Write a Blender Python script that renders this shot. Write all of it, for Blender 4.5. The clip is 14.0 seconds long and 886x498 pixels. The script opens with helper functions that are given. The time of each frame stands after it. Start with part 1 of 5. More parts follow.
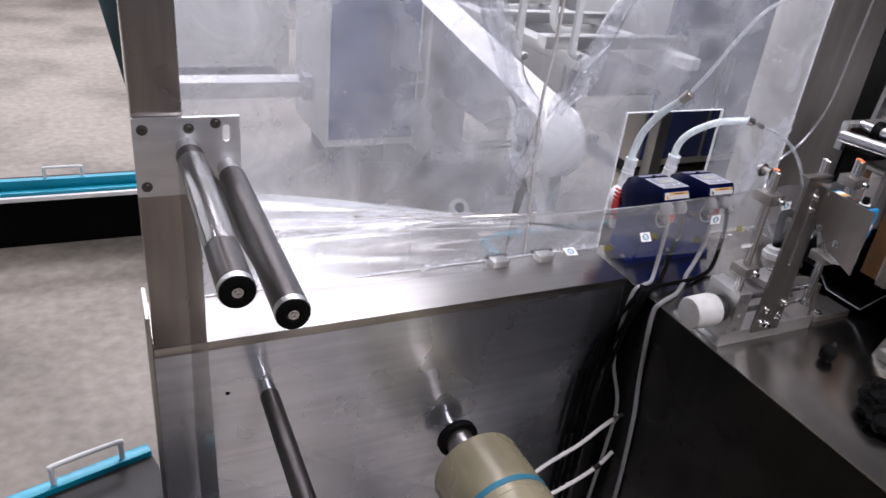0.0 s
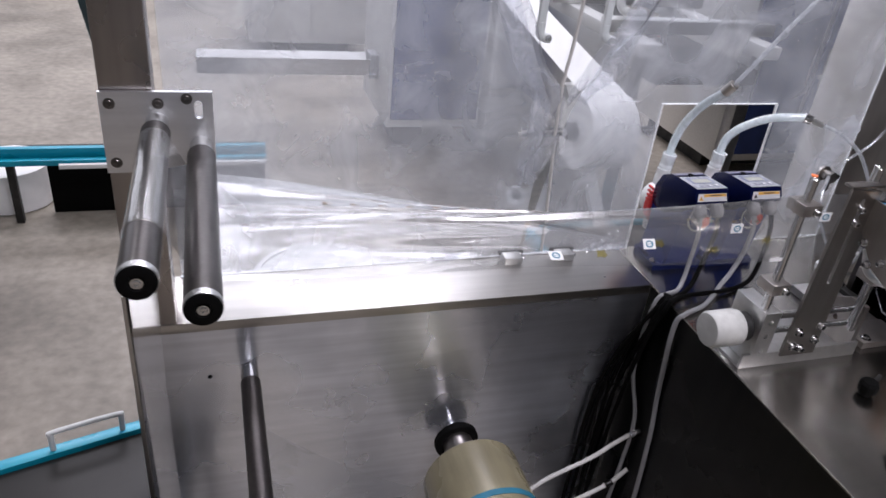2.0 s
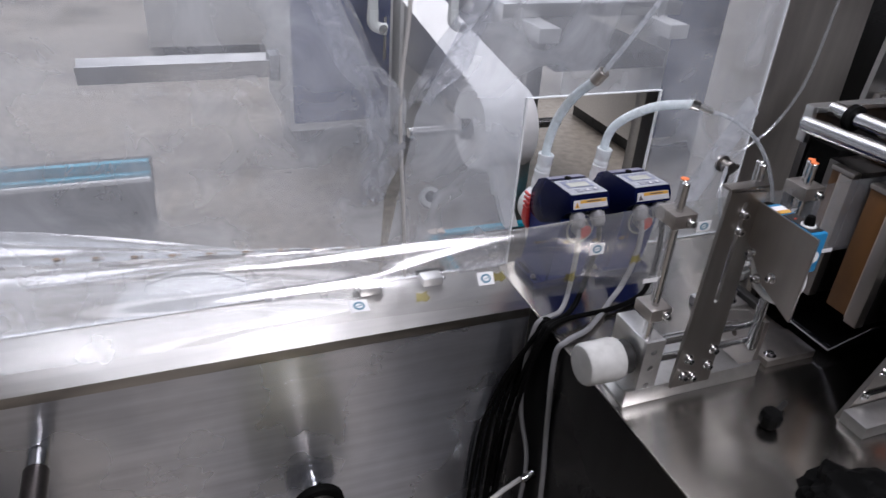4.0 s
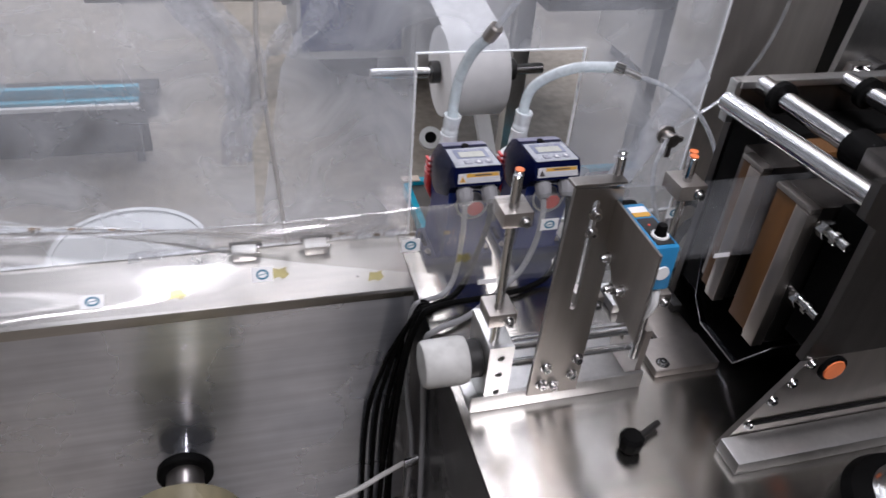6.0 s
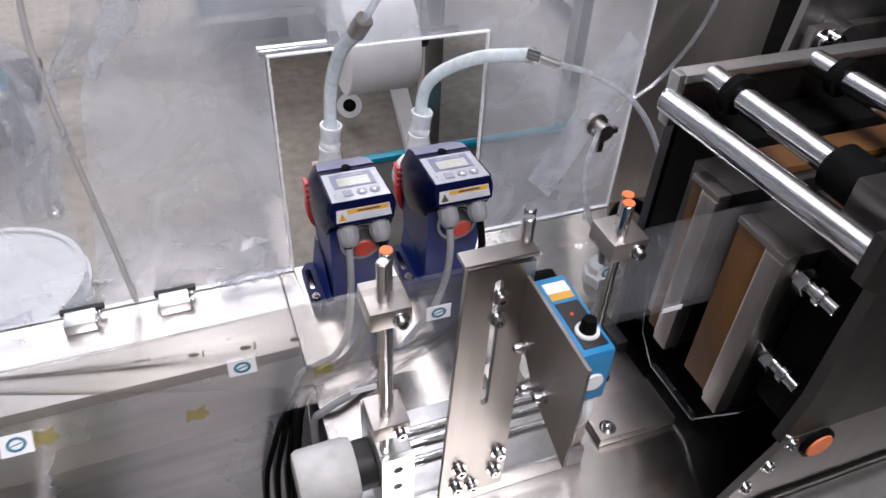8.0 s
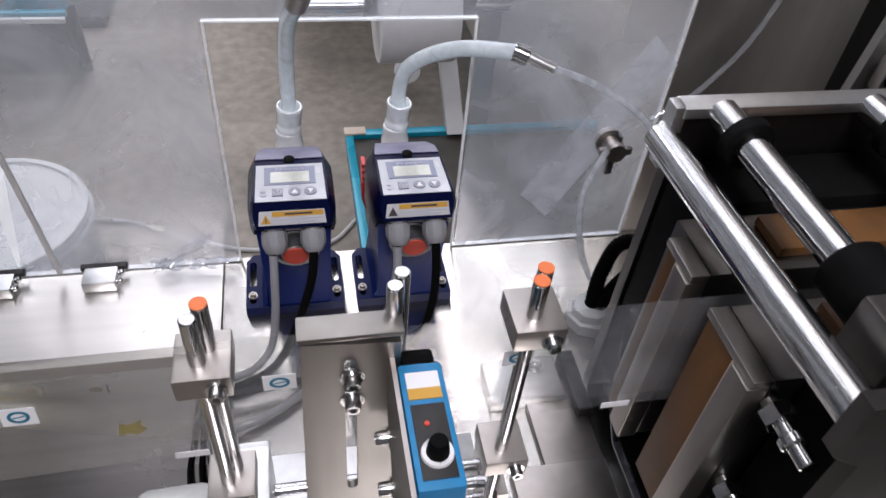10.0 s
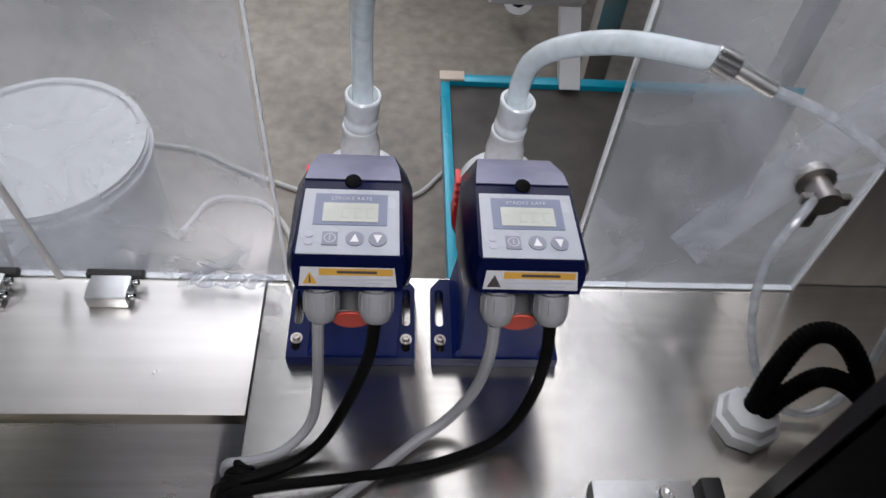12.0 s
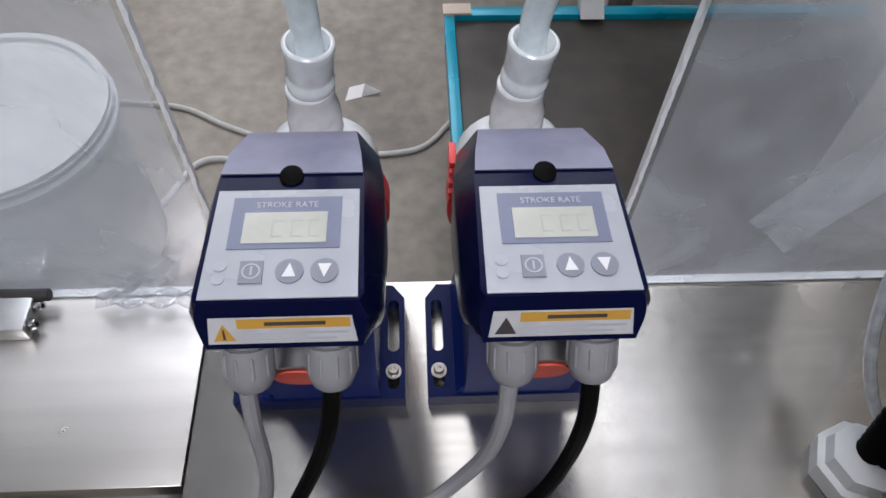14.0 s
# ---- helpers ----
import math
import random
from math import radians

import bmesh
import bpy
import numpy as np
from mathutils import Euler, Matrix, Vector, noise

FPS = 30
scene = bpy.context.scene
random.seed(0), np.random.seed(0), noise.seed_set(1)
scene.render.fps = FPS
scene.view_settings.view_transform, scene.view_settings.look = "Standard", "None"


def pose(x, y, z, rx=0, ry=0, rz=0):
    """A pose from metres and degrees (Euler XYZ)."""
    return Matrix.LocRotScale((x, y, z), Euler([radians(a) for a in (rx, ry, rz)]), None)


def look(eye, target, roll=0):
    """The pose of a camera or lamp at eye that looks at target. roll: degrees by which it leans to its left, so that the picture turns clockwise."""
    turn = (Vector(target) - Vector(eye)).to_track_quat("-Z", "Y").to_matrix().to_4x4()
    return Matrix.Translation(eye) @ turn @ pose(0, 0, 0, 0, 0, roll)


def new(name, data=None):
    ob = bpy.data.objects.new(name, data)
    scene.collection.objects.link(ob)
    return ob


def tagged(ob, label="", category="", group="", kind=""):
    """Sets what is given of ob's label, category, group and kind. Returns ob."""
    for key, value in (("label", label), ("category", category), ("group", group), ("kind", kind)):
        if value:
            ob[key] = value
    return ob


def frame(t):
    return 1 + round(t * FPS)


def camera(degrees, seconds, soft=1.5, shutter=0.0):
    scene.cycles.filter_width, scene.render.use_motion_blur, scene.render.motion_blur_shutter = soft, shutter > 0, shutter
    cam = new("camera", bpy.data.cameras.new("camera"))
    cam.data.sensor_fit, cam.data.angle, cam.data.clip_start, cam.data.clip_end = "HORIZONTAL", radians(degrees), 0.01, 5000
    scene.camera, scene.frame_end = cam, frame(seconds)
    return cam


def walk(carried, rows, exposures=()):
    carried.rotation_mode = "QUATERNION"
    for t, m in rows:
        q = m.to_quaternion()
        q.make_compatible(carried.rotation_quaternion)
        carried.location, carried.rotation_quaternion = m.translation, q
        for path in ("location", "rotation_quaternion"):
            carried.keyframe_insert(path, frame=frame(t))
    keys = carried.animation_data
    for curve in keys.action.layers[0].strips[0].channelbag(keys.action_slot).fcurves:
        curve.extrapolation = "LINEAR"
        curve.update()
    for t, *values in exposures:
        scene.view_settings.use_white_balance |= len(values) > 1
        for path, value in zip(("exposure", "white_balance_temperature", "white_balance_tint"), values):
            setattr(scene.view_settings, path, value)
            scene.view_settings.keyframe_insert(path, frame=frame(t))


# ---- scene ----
cam = camera(63.0, 14.0, shutter=0.5)
PATH = [
    (0, (-1.054, -1.12, 1.644), (-0.251, 0.459, 0.716), 6.6),
    (0.5, (-1.039, -1.117, 1.643), (-0.31, 0.489, 0.701), 5.8),
    (1, (-0.99, -1.106, 1.643), (-0.323, 0.524, 0.695), 6.0),
    (1.5, (-0.926, -1.091, 1.639), (-0.294, 0.543, 0.675), 6.3),
    (2, (-0.864, -1.097, 1.637), (-0.287, 0.54, 0.643), 6.4),
    (2.5, (-0.821, -1.058, 1.624), (-0.213, 0.552, 0.605), 6.7),
    (3, (-0.759, -1.007, 1.615), (-0.124, 0.6, 0.608), 6.1),
    (3.5, (-0.683, -0.953, 1.622), (0.031, 0.604, 0.59), 6.0),
    (3.7, (-0.649, -0.95, 1.598), (0.061, 0.632, 0.602), 4.9),
    (5.8, (-0.268, -0.929, 1.624), (0.23, 0.635, 0.481), 5.6),
    (6, (-0.245, -0.911, 1.621), (0.242, 0.629, 0.441), 4.9),
    (6.5, (-0.172, -0.819, 1.614), (0.41, 0.675, 0.419), 5.3),
    (7, (-0.134, -0.729, 1.617), (0.45, 0.754, 0.409), 4.6),
    (7.5, (-0.113, -0.698, 1.604), (0.492, 0.716, 0.326), 4.0),
    (8, (-0.08, -0.671, 1.593), (0.504, 0.733, 0.293), 3.3),
    (8.2, (-0.051, -0.661, 1.589), (0.498, 0.748, 0.28), 3.1),
    (10.3, (0.115, -0.546, 1.558), (0.444, 0.851, 0.165), 5.1),
    (10.5, (0.111, -0.531, 1.571), (0.41, 0.889, 0.195), 3.9),
    (11, (0.083, -0.471, 1.565), (0.319, 0.979, 0.208), 4.1),
    (11.5, (0.109, -0.385, 1.514), (0.231, 0.935, 0.016), 4.1),
    (12, (0.129, -0.297, 1.467), (0.267, 0.953, -0.088), 6.2),
    (12.5, (0.131, -0.225, 1.411), (0.237, 0.925, -0.222), 6.9),
    (13, (0.134, -0.173, 1.374), (0.188, 0.926, -0.296), 4.4),
    (13.5, (0.152, -0.148, 1.354), (0.198, 0.965, -0.307), 1.8),
    (14, (0.16, -0.148, 1.351), (0.241, 0.969, -0.305), 2.2),
]
walk(cam, [(t, look(eye, target, roll)) for t, eye, target, roll in PATH], exposures=[(0, 0.20, 6350, 17), (0.5, 0.20, 6350, 17), (1.0, 0.08, 6350, 17), (2.0, -0.02, 6300, 15), (3.5, -0.18, 6250, 13), (6.0, -0.16, 6350, 13), (6.5, -0.24, 6400, 14), (7.0, 0.04, 6400, 14), (8.2, 0.06, 6400, 14), (10.5, -0.30, 6350, 12), (12.0, -0.32, 6350, 9), (14, -0.26, 6300, 9)])

# ---- world and light ----
world = bpy.data.worlds.new("hall_world")
scene.world = world
world.use_nodes = True
bg = world.node_tree.nodes["Background"]
bg.inputs[0].default_value = (0.75, 0.82, 0.95, 1)
bg.inputs[1].default_value = 0.25


def area_lamp(name, at, target, sx, sy, watts, colour=(1, 1, 1)):
    d = bpy.data.lights.new(name, "AREA")
    d.shape, d.size, d.size_y, d.energy, d.color = "RECTANGLE", sx, sy, watts, colour
    ob = new(name, d)
    ob.matrix_world = look(at, target)
    return ob


# unseen: aisle fill added to brighten the front panel, window and roof lights behind
for lx, wide, watts in ((-2.4, 0.5, 8), (0.15, 1.2, 135)):
    area_lamp("aisle_fill", (lx, -1.9, 4.05), (lx, -1.9, 0), wide, 1.5, watts, (0.98, 0.95, 1.0))
# unseen back lights, placed to give the ledge and deck their glare
area_lamp("back_fill", (0.25, 7.95, 2.55), (0.25, 0, 2.2), 12.0, 3.2, 170, (0.95, 0.95, 1.0))
area_lamp("roof_fill", (-0.2, 2.2, 4.36), (-0.2, 2.2, 0), 3.0, 3.6, 108, (0.97, 0.95, 1.0))
area_lamp("roof_fill", (-0.3, 5.4, 4.36), (-0.3, 5.4, 0), 5.0, 2.0, 270, (0.97, 0.95, 1.0))

# ---- materials ----


def mat(name, colour=(0.5, 0.5, 0.5), rough=0.5, metal=0.0, vary=0.12, scale=30.0, bump=0.0, stretch=(1, 1, 1), coat=0.0,
        stain=0.0, stain_scale=3.0, random=0.0, rough_vary=0.08, spec=0.5, wave=0.0, brush=None, aniso=0.75):
    """A principled surface with grain, large stains, gloss variation and fine relief, in object space."""
    m = bpy.data.materials.new(name)
    m.use_nodes = True
    n, l = m.node_tree.nodes, m.node_tree.links
    b = n["Principled BSDF"]
    b.inputs["Metallic"].default_value, b.inputs["Coat Weight"].default_value, b.inputs["Specular IOR Level"].default_value = metal, coat, spec
    tc, mp = n.new("ShaderNodeTexCoord"), n.new("ShaderNodeMapping")
    mp.inputs["Scale"].default_value = stretch
    l.new(tc.outputs["Object"], mp.inputs["Vector"])
    fine, big = n.new("ShaderNodeTexNoise"), n.new("ShaderNodeTexNoise")
    fine.inputs["Scale"].default_value, fine.inputs["Detail"].default_value = scale, 5
    big.inputs["Scale"].default_value, big.inputs["Detail"].default_value = stain_scale, 4
    l.new(mp.outputs[0], fine.inputs["Vector"])
    l.new(tc.outputs["Object"], big.inputs["Vector"])
    grain = n.new("ShaderNodeMapRange")
    grain.inputs[1].default_value, grain.inputs[2].default_value = 0.3, 0.7
    grain.inputs[3].default_value, grain.inputs[4].default_value = 1 - vary, 1 + vary
    l.new(fine.outputs[0], grain.inputs[0])
    dirt = n.new("ShaderNodeMapRange")
    dirt.interpolation_type = "SMOOTHSTEP"
    dirt.inputs[1].default_value, dirt.inputs[2].default_value = 0.42, 0.68
    dirt.inputs[3].default_value, dirt.inputs[4].default_value = 1, 1 - stain
    l.new(big.outputs[0], dirt.inputs[0])
    mul = n.new("ShaderNodeMath")
    mul.operation = "MULTIPLY"
    l.new(grain.outputs[0], mul.inputs[0])
    l.new(dirt.outputs[0], mul.inputs[1])
    last = mul.outputs[0]
    if random:
        info, rr, m2 = n.new("ShaderNodeObjectInfo"), n.new("ShaderNodeMapRange"), n.new("ShaderNodeMath")
        rr.inputs[3].default_value, rr.inputs[4].default_value = 1 - random, 1 + random
        m2.operation = "MULTIPLY"
        l.new(info.outputs["Random"], rr.inputs[0])
        l.new(last, m2.inputs[0])
        l.new(rr.outputs[0], m2.inputs[1])
        last = m2.outputs[0]
    vm = n.new("ShaderNodeVectorMath")
    vm.operation = "SCALE"
    vm.inputs[0].default_value = colour
    l.new(last, vm.inputs["Scale"])
    l.new(vm.outputs[0], b.inputs["Base Color"])
    rg = n.new("ShaderNodeMapRange")
    rg.inputs[1].default_value, rg.inputs[2].default_value = 0.3, 0.7
    rg.inputs[3].default_value, rg.inputs[4].default_value = max(0.02, rough - rough_vary), min(1, rough + rough_vary)
    l.new(big.outputs[0], rg.inputs[0])
    l.new(rg.outputs[0], b.inputs["Roughness"])
    if brush:
        # the polish spreads reflections across its grain
        way = n.new("ShaderNodeCombineXYZ")
        for k in range(3):
            way.inputs[k].default_value = brush[k]
        l.new(way.outputs[0], b.inputs["Tangent"])
        b.inputs["Anisotropic"].default_value = aniso
    if wave:
        bp = n.new("ShaderNodeBump")
        bp.inputs["Strength"].default_value, bp.inputs["Distance"].default_value = wave, 0.01
        l.new(big.outputs[0], bp.inputs["Height"])
        l.new(bp.outputs[0], b.inputs["Normal"])
    elif bump:
        bp = n.new("ShaderNodeBump")
        bp.inputs["Strength"].default_value, bp.inputs["Distance"].default_value = bump, 0.002
        l.new(fine.outputs[0], bp.inputs["Height"])
        l.new(bp.outputs[0], b.inputs["Normal"])
    return m


def sheet_mat(name, colour, haze, gloss, rough, scale=6.0, spread=0.5, stretch=(1, 1, 1), bump=0.0, body=(0.8, 0.82, 0.86), glow=0.5):
    """Clear plastic: mostly see-through, with a veil of scratches and dust, and a glossy face."""
    m = bpy.data.materials.new(name)
    m.use_nodes = True
    n, l = m.node_tree.nodes, m.node_tree.links
    n.remove(n["Principled BSDF"])
    out = n["Material Output"]
    tr, df, gl = n.new("ShaderNodeBsdfTransparent"), n.new("ShaderNodeBsdfDiffuse"), n.new("ShaderNodeBsdfGlossy")
    tr.inputs[0].default_value = (*colour, 1)
    df.inputs[0].default_value = (*body, 1)
    gl.inputs["Roughness"].default_value = rough
    tl = n.new("ShaderNodeBsdfTranslucent")
    tl.inputs[0].default_value = (*body, 1)
    veil = n.new("ShaderNodeMixShader")
    veil.inputs[0].default_value = glow
    l.new(df.outputs[0], veil.inputs[1])
    l.new(tl.outputs[0], veil.inputs[2])
    tc, mp = n.new("ShaderNodeTexCoord"), n.new("ShaderNodeMapping")
    mp.inputs["Scale"].default_value = stretch
    l.new(tc.outputs["Object"], mp.inputs["Vector"])
    no = n.new("ShaderNodeTexNoise")
    no.inputs["Scale"].default_value, no.inputs["Detail"].default_value, no.inputs["Distortion"].default_value = scale, 6, 0.8
    l.new(mp.outputs[0], no.inputs["Vector"])
    mr = n.new("ShaderNodeMapRange")
    mr.inputs[1].default_value, mr.inputs[2].default_value = 0.3, 0.75
    mr.inputs[3].default_value, mr.inputs[4].default_value = haze * (1 - spread), haze * (1 + spread)
    l.new(no.outputs[0], mr.inputs[0])
    m1, m2 = n.new("ShaderNodeMixShader"), n.new("ShaderNodeMixShader")
    l.new(mr.outputs[0], m1.inputs[0])
    l.new(tr.outputs[0], m1.inputs[1])
    l.new(veil.outputs[0], m1.inputs[2])
    lw, pw = n.new("ShaderNodeLayerWeight"), n.new("ShaderNodeMath")
    lw.inputs["Blend"].default_value = 0.5
    pw.operation, pw.inputs[1].default_value = "POWER", 4.0
    l.new(lw.outputs["Facing"], pw.inputs[0])
    sc = n.new("ShaderNodeMath")
    sc.operation, sc.use_clamp = "MULTIPLY_ADD", True
    sc.inputs[1].default_value, sc.inputs[2].default_value = 0.7 * gloss, 0.05 * gloss
    l.new(pw.outputs[0], sc.inputs[0])
    l.new(sc.outputs[0], m2.inputs[0])
    l.new(m1.outputs[0], m2.inputs[1])
    l.new(gl.outputs[0], m2.inputs[2])
    if bump:
        bp = n.new("ShaderNodeBump")
        bp.inputs["Strength"].default_value, bp.inputs["Distance"].default_value = bump, 0.004
        l.new(no.outputs[0], bp.inputs["Height"])
        l.new(bp.outputs[0], gl.inputs["Normal"])
    l.new(m2.outputs[0], out.inputs[0])
    return m


STEEL = mat("brushed_steel", (0.55, 0.53, 0.50), 0.32, 1, 0.06, 60, 0.05, (0.06, 1, 1), rough_vary=0.05, stain=0.08, stain_scale=5, brush=(0, 1, 0), aniso=0.6)
STEEL_DARK = mat("panel_steel", (0.84, 0.87, 0.94), 0.28, 1, 0.09, 60, 0.0, (0.06, 1, 1), stain=0.25, stain_scale=3, rough_vary=0.07, wave=0.30, brush=(0, 0, 1), aniso=0.85)
COLUMN_STEEL = mat("column_steel", (0.74, 0.70, 0.65), 0.44, 1, 0.06, 60, 0.0, (1, 1, 0.05), stain=0.2, stain_scale=3)
# stainless steel with the shade of the deck side put into its colour
STEEL_SIDE = mat("shaded_steel", (0.030, 0.030, 0.030), 0.30, 1, 0.08, 40, 0.0, (1, 1, 0.06), stain=0.3, stain_scale=4)
POST_STEEL = mat("post_steel", (0.40, 0.37, 0.35), 0.30, 1, 0.08, 60, 0.0, (1, 1, 0.06), stain=0.2, stain_scale=4, brush=(1, 0, 0), aniso=0.5)
MOUNT_STEEL = mat("ground_steel", (0.84, 0.85, 0.87), 0.40, 1, 0.06, 70, 0.04, (0.1, 1, 1), stain=0.12, stain_scale=9)
STEEL_DECK = mat("deck_steel", (0.46, 0.44, 0.41), 0.22, 1, 0.07, 160, 0.0, (0.05, 1, 1), stain=0.14, stain_scale=4, rough_vary=0.05, brush=(0, 1, 0), aniso=0.6)
CHROME = mat("polished_steel", (0.62, 0.62, 0.62), 0.16, 1, 0.04, 60, 0.0)
ALU = mat("aluminium", (0.68, 0.68, 0.67), 0.36, 1, 0.06, 90, 0.04, stain=0.08)
PLATE_DARK = mat("dull_slotted_steel", (0.30, 0.28, 0.26), 0.36, 1, 0.06, 60, 0.04, (1, 1, 0.08), stain=0.15)
SEAL_STEEL = mat("dark_seal_steel", (0.17, 0.16, 0.152), 0.34, 1, 0.08, 60, 0.04, (1, 1, 0.08), stain=0.2, stain_scale=6)
PLATE = mat("machined_plate", (0.44, 0.41, 0.38), 0.36, 1, 0.06, 60, 0.04, (1, 1, 0.08), stain=0.12)
ROLLER_DARK = mat("hard_anodised", (0.085, 0.076, 0.072), 0.34, 0.85, 0.1, 120, 0.05, stain=0.1)
ROLLER_STEEL = mat("roller_steel", (0.22, 0.21, 0.20), 0.42, 1, 0.06, 80, 0.03, (1, 0.1, 1))
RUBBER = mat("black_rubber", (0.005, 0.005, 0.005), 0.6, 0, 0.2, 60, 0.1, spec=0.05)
BLACK = mat("black_plastic", (0.004, 0.004, 0.004), 0.5, 0, 0.15, 50, 0.05, spec=0.04)
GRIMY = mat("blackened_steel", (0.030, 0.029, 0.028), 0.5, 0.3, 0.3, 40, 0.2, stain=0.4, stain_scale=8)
NAVY = mat("navy_plastic", (0.003, 0.005, 0.032), 0.26, 0, 0.08, 300, 0.06, spec=0.08)
# one base plastic in two blues: flange shaded, pedestal lit from the front
NAVY_FLANGE = mat("blue_plastic_shaded", (0.004, 0.009, 0.055), 0.42, 0, 0.08, 300, 0.06, spec=0.12)
NAVY_BASE = mat("blue_plastic_lit", (0.007, 0.022, 0.16), 0.38, 0, 0.08, 300, 0.06, spec=0.16)
RED = mat("red_plastic", (0.55, 0.03, 0.03), 0.42, 0, 0.1, 60)
RED_KNOB = mat("orange_red_knob_face", (0.66, 0.075, 0.045), 0.5, 0, 0.08, 60)
WHITE_PP = mat("white_polypropylene", (0.78, 0.79, 0.78), 0.45, 0, 0.04, 40, 0.03, stain=0.06)
KNOB_GREY = mat("handled_white_plastic", (0.52, 0.52, 0.50), 0.5, 0, 0.08, 40, 0.03, stain=0.15, stain_scale=30)
WHITE_PAPER = mat("white_web", (0.92, 0.91, 0.90), 0.7, 0, 0.03, 30)
GREY_PVC = mat("grey_pvc", (0.29, 0.29, 0.30), 0.5, 0, 0.06, 60, 0.05)
GREY_GLAND = mat("grey_nylon", (0.27, 0.27, 0.28), 0.5, 0, 0.08, 60, 0.05)
LIGHT_CABLE = mat("pale_cable", (0.52, 0.51, 0.49), 0.5, 0, 0.08, 60)
PANEL_GREY = mat("membrane_panel", (0.43, 0.45, 0.49), 0.24, 0, 0.03, 60, stain=0.05, stain_scale=20)
PANEL_FRAME = mat("membrane_slate", (0.18, 0.20, 0.29), 0.35, 0, 0.04, 60)
LCD = mat("lcd_glass", (0.52, 0.53, 0.47), 0.2, 0, 0.03, 60, stain=0.06, stain_scale=50)
LCD_DIGIT = mat("lcd_segment", (0.475, 0.485, 0.43), 0.25)
BUTTON = mat("button_grey", (0.25, 0.26, 0.31), 0.45, 0, 0.05, 60)
PRINT_WHITE = mat("print_white", (0.8, 0.8, 0.8), 0.5, 0, 0.02)
LABEL_GREY = mat("worn_label_paper", (0.58, 0.58, 0.59), 0.45, 0, 0.06, 90, stain=0.12, stain_scale=60)
PRINT_YELLOW = mat("print_amber", (0.60, 0.33, 0.05), 0.5, 0, 0.04)
PRINT_DARK = mat("print_dark", (0.06, 0.05, 0.05), 0.5)
PRINT_GREY = mat("print_grey", (0.50, 0.50, 0.55), 0.5)
PRINT_TEAL = mat("print_teal", (0.02, 0.16, 0.25), 0.5)
PRINT_BROWN = mat("print_brown", (0.20, 0.13, 0.07), 0.5)
TEAL_FILM = mat("teal_film", (0.10, 0.17, 0.19), 0.4, 0, 0.15, 20)
PRINT_PALE = mat("print_pale", (0.46, 0.47, 0.52), 0.5)
CYAN = mat("cyan_film", (0.0, 0.32, 0.46), 0.3, 0.1, 0.12, 12, 0.05, stain=0.2)
SENSOR_BLUE = mat("sensor_blue", (0.015, 0.20, 0.42), 0.42, 0, 0.08, 120, 0.05)
ORANGE = mat("orange_cap", (0.80, 0.20, 0.06), 0.5, 0, 0.1, 40)
COPPER = mat("brown_bakelite", (0.14, 0.062, 0.017), 0.45, 0.1, 0.3, 18, 0.08, (1, 1, 0.25), stain=0.3, stain_scale=9)
CORE = mat("wound_film_core", (0.31, 0.275, 0.175), 0.28, 0.15, 0.12, 60, 0.05, (1, 0.1, 1), coat=0.3, stain=0.25, stain_scale=7)
CONCRETE = mat("concrete", (0.285, 0.252, 0.208), 0.55, 0, 0.2, 22, 0.2, stain=0.42, stain_scale=1.3)
WALL_PAINT = mat("wall_paint", (0.34, 0.35, 0.36), 0.8, 0, 0.04, 8, stain=0.1)
CEIL_PAINT = mat("ceiling_paint", (0.28, 0.29, 0.30), 0.85, 0, 0.04, 8)
# lighter, browner belt tone for the table behind the pumps
TABLE_BROWN = mat("brown_dark_belt", (0.062, 0.054, 0.045), 0.45, 0, 0.2, 14, 0.08, stain=0.35, stain_scale=5, spec=0.3)
CABINET_WHITE = mat("cabinet_paint", (0.68, 0.68, 0.67), 0.45, 0, 0.05, 10, stain=0.12)
CABINET_BLUE = mat("cabinet_blue", (0.02, 0.045, 0.18), 0.5, 0, 0.15, 10, stain=0.2)
TABLE_DARK = mat("dark_belt", (0.020, 0.018, 0.016), 0.42, 0, 0.2, 12, 0.05, stain=0.3, spec=0.2)
CREAM = mat("cream_plastic", (0.62, 0.52, 0.42), 0.5, 0, 0.05)
ACRYLIC = sheet_mat("acrylic_sheet", (0.97, 0.98, 0.98), 0.07, 0.9, 0.03, 7, 0.6)
ACRYLIC_EDGE = mat("acrylic_edge", (0.88, 0.90, 0.91), 0.35, 0, 0.06, 60)
PROTECT = sheet_mat("protective_film", (0.96, 0.97, 1.0), 0.31, 1.0, 0.10, 9, 0.5, bump=0.6)
CRINKLE = sheet_mat("crinkled_film", (0.96, 0.97, 1.0), 0.30, 2.4, 0.08, 26, 0.7, bump=1.0)
WEB = sheet_mat("clear_web", (0.97, 0.97, 0.96), 0.07, 1.5, 0.06, 5, 0.6, (1, 3, 3), bump=0.5)
WEB_WIDE = sheet_mat("clear_web_flat", (0.98, 0.97, 0.95), 0.10, 3.0, 0.16, 3, 0.5, (1, 2, 2), bump=0.25)
HOSE = sheet_mat("silicone_hose", (0.90, 0.96, 0.98), 0.80, 1.3, 0.12, 60, 0.15, body=(0.90, 0.96, 0.98), glow=0.35)
PRINT_OLIVE = sheet_mat("print_olive", (0.93, 0.89, 0.66), 0.10, 0.3, 0.3, body=(0.5, 0.43, 0.1))
HOSE_CLEAR = sheet_mat("clear_tube", (0.93, 0.95, 0.95), 0.42, 1.4, 0.10, 60, 0.3)
TUBE_FAINT = sheet_mat("thin_clear_tube", (0.94, 0.95, 0.95), 0.20, 1.0, 0.12, 60, 0.3)
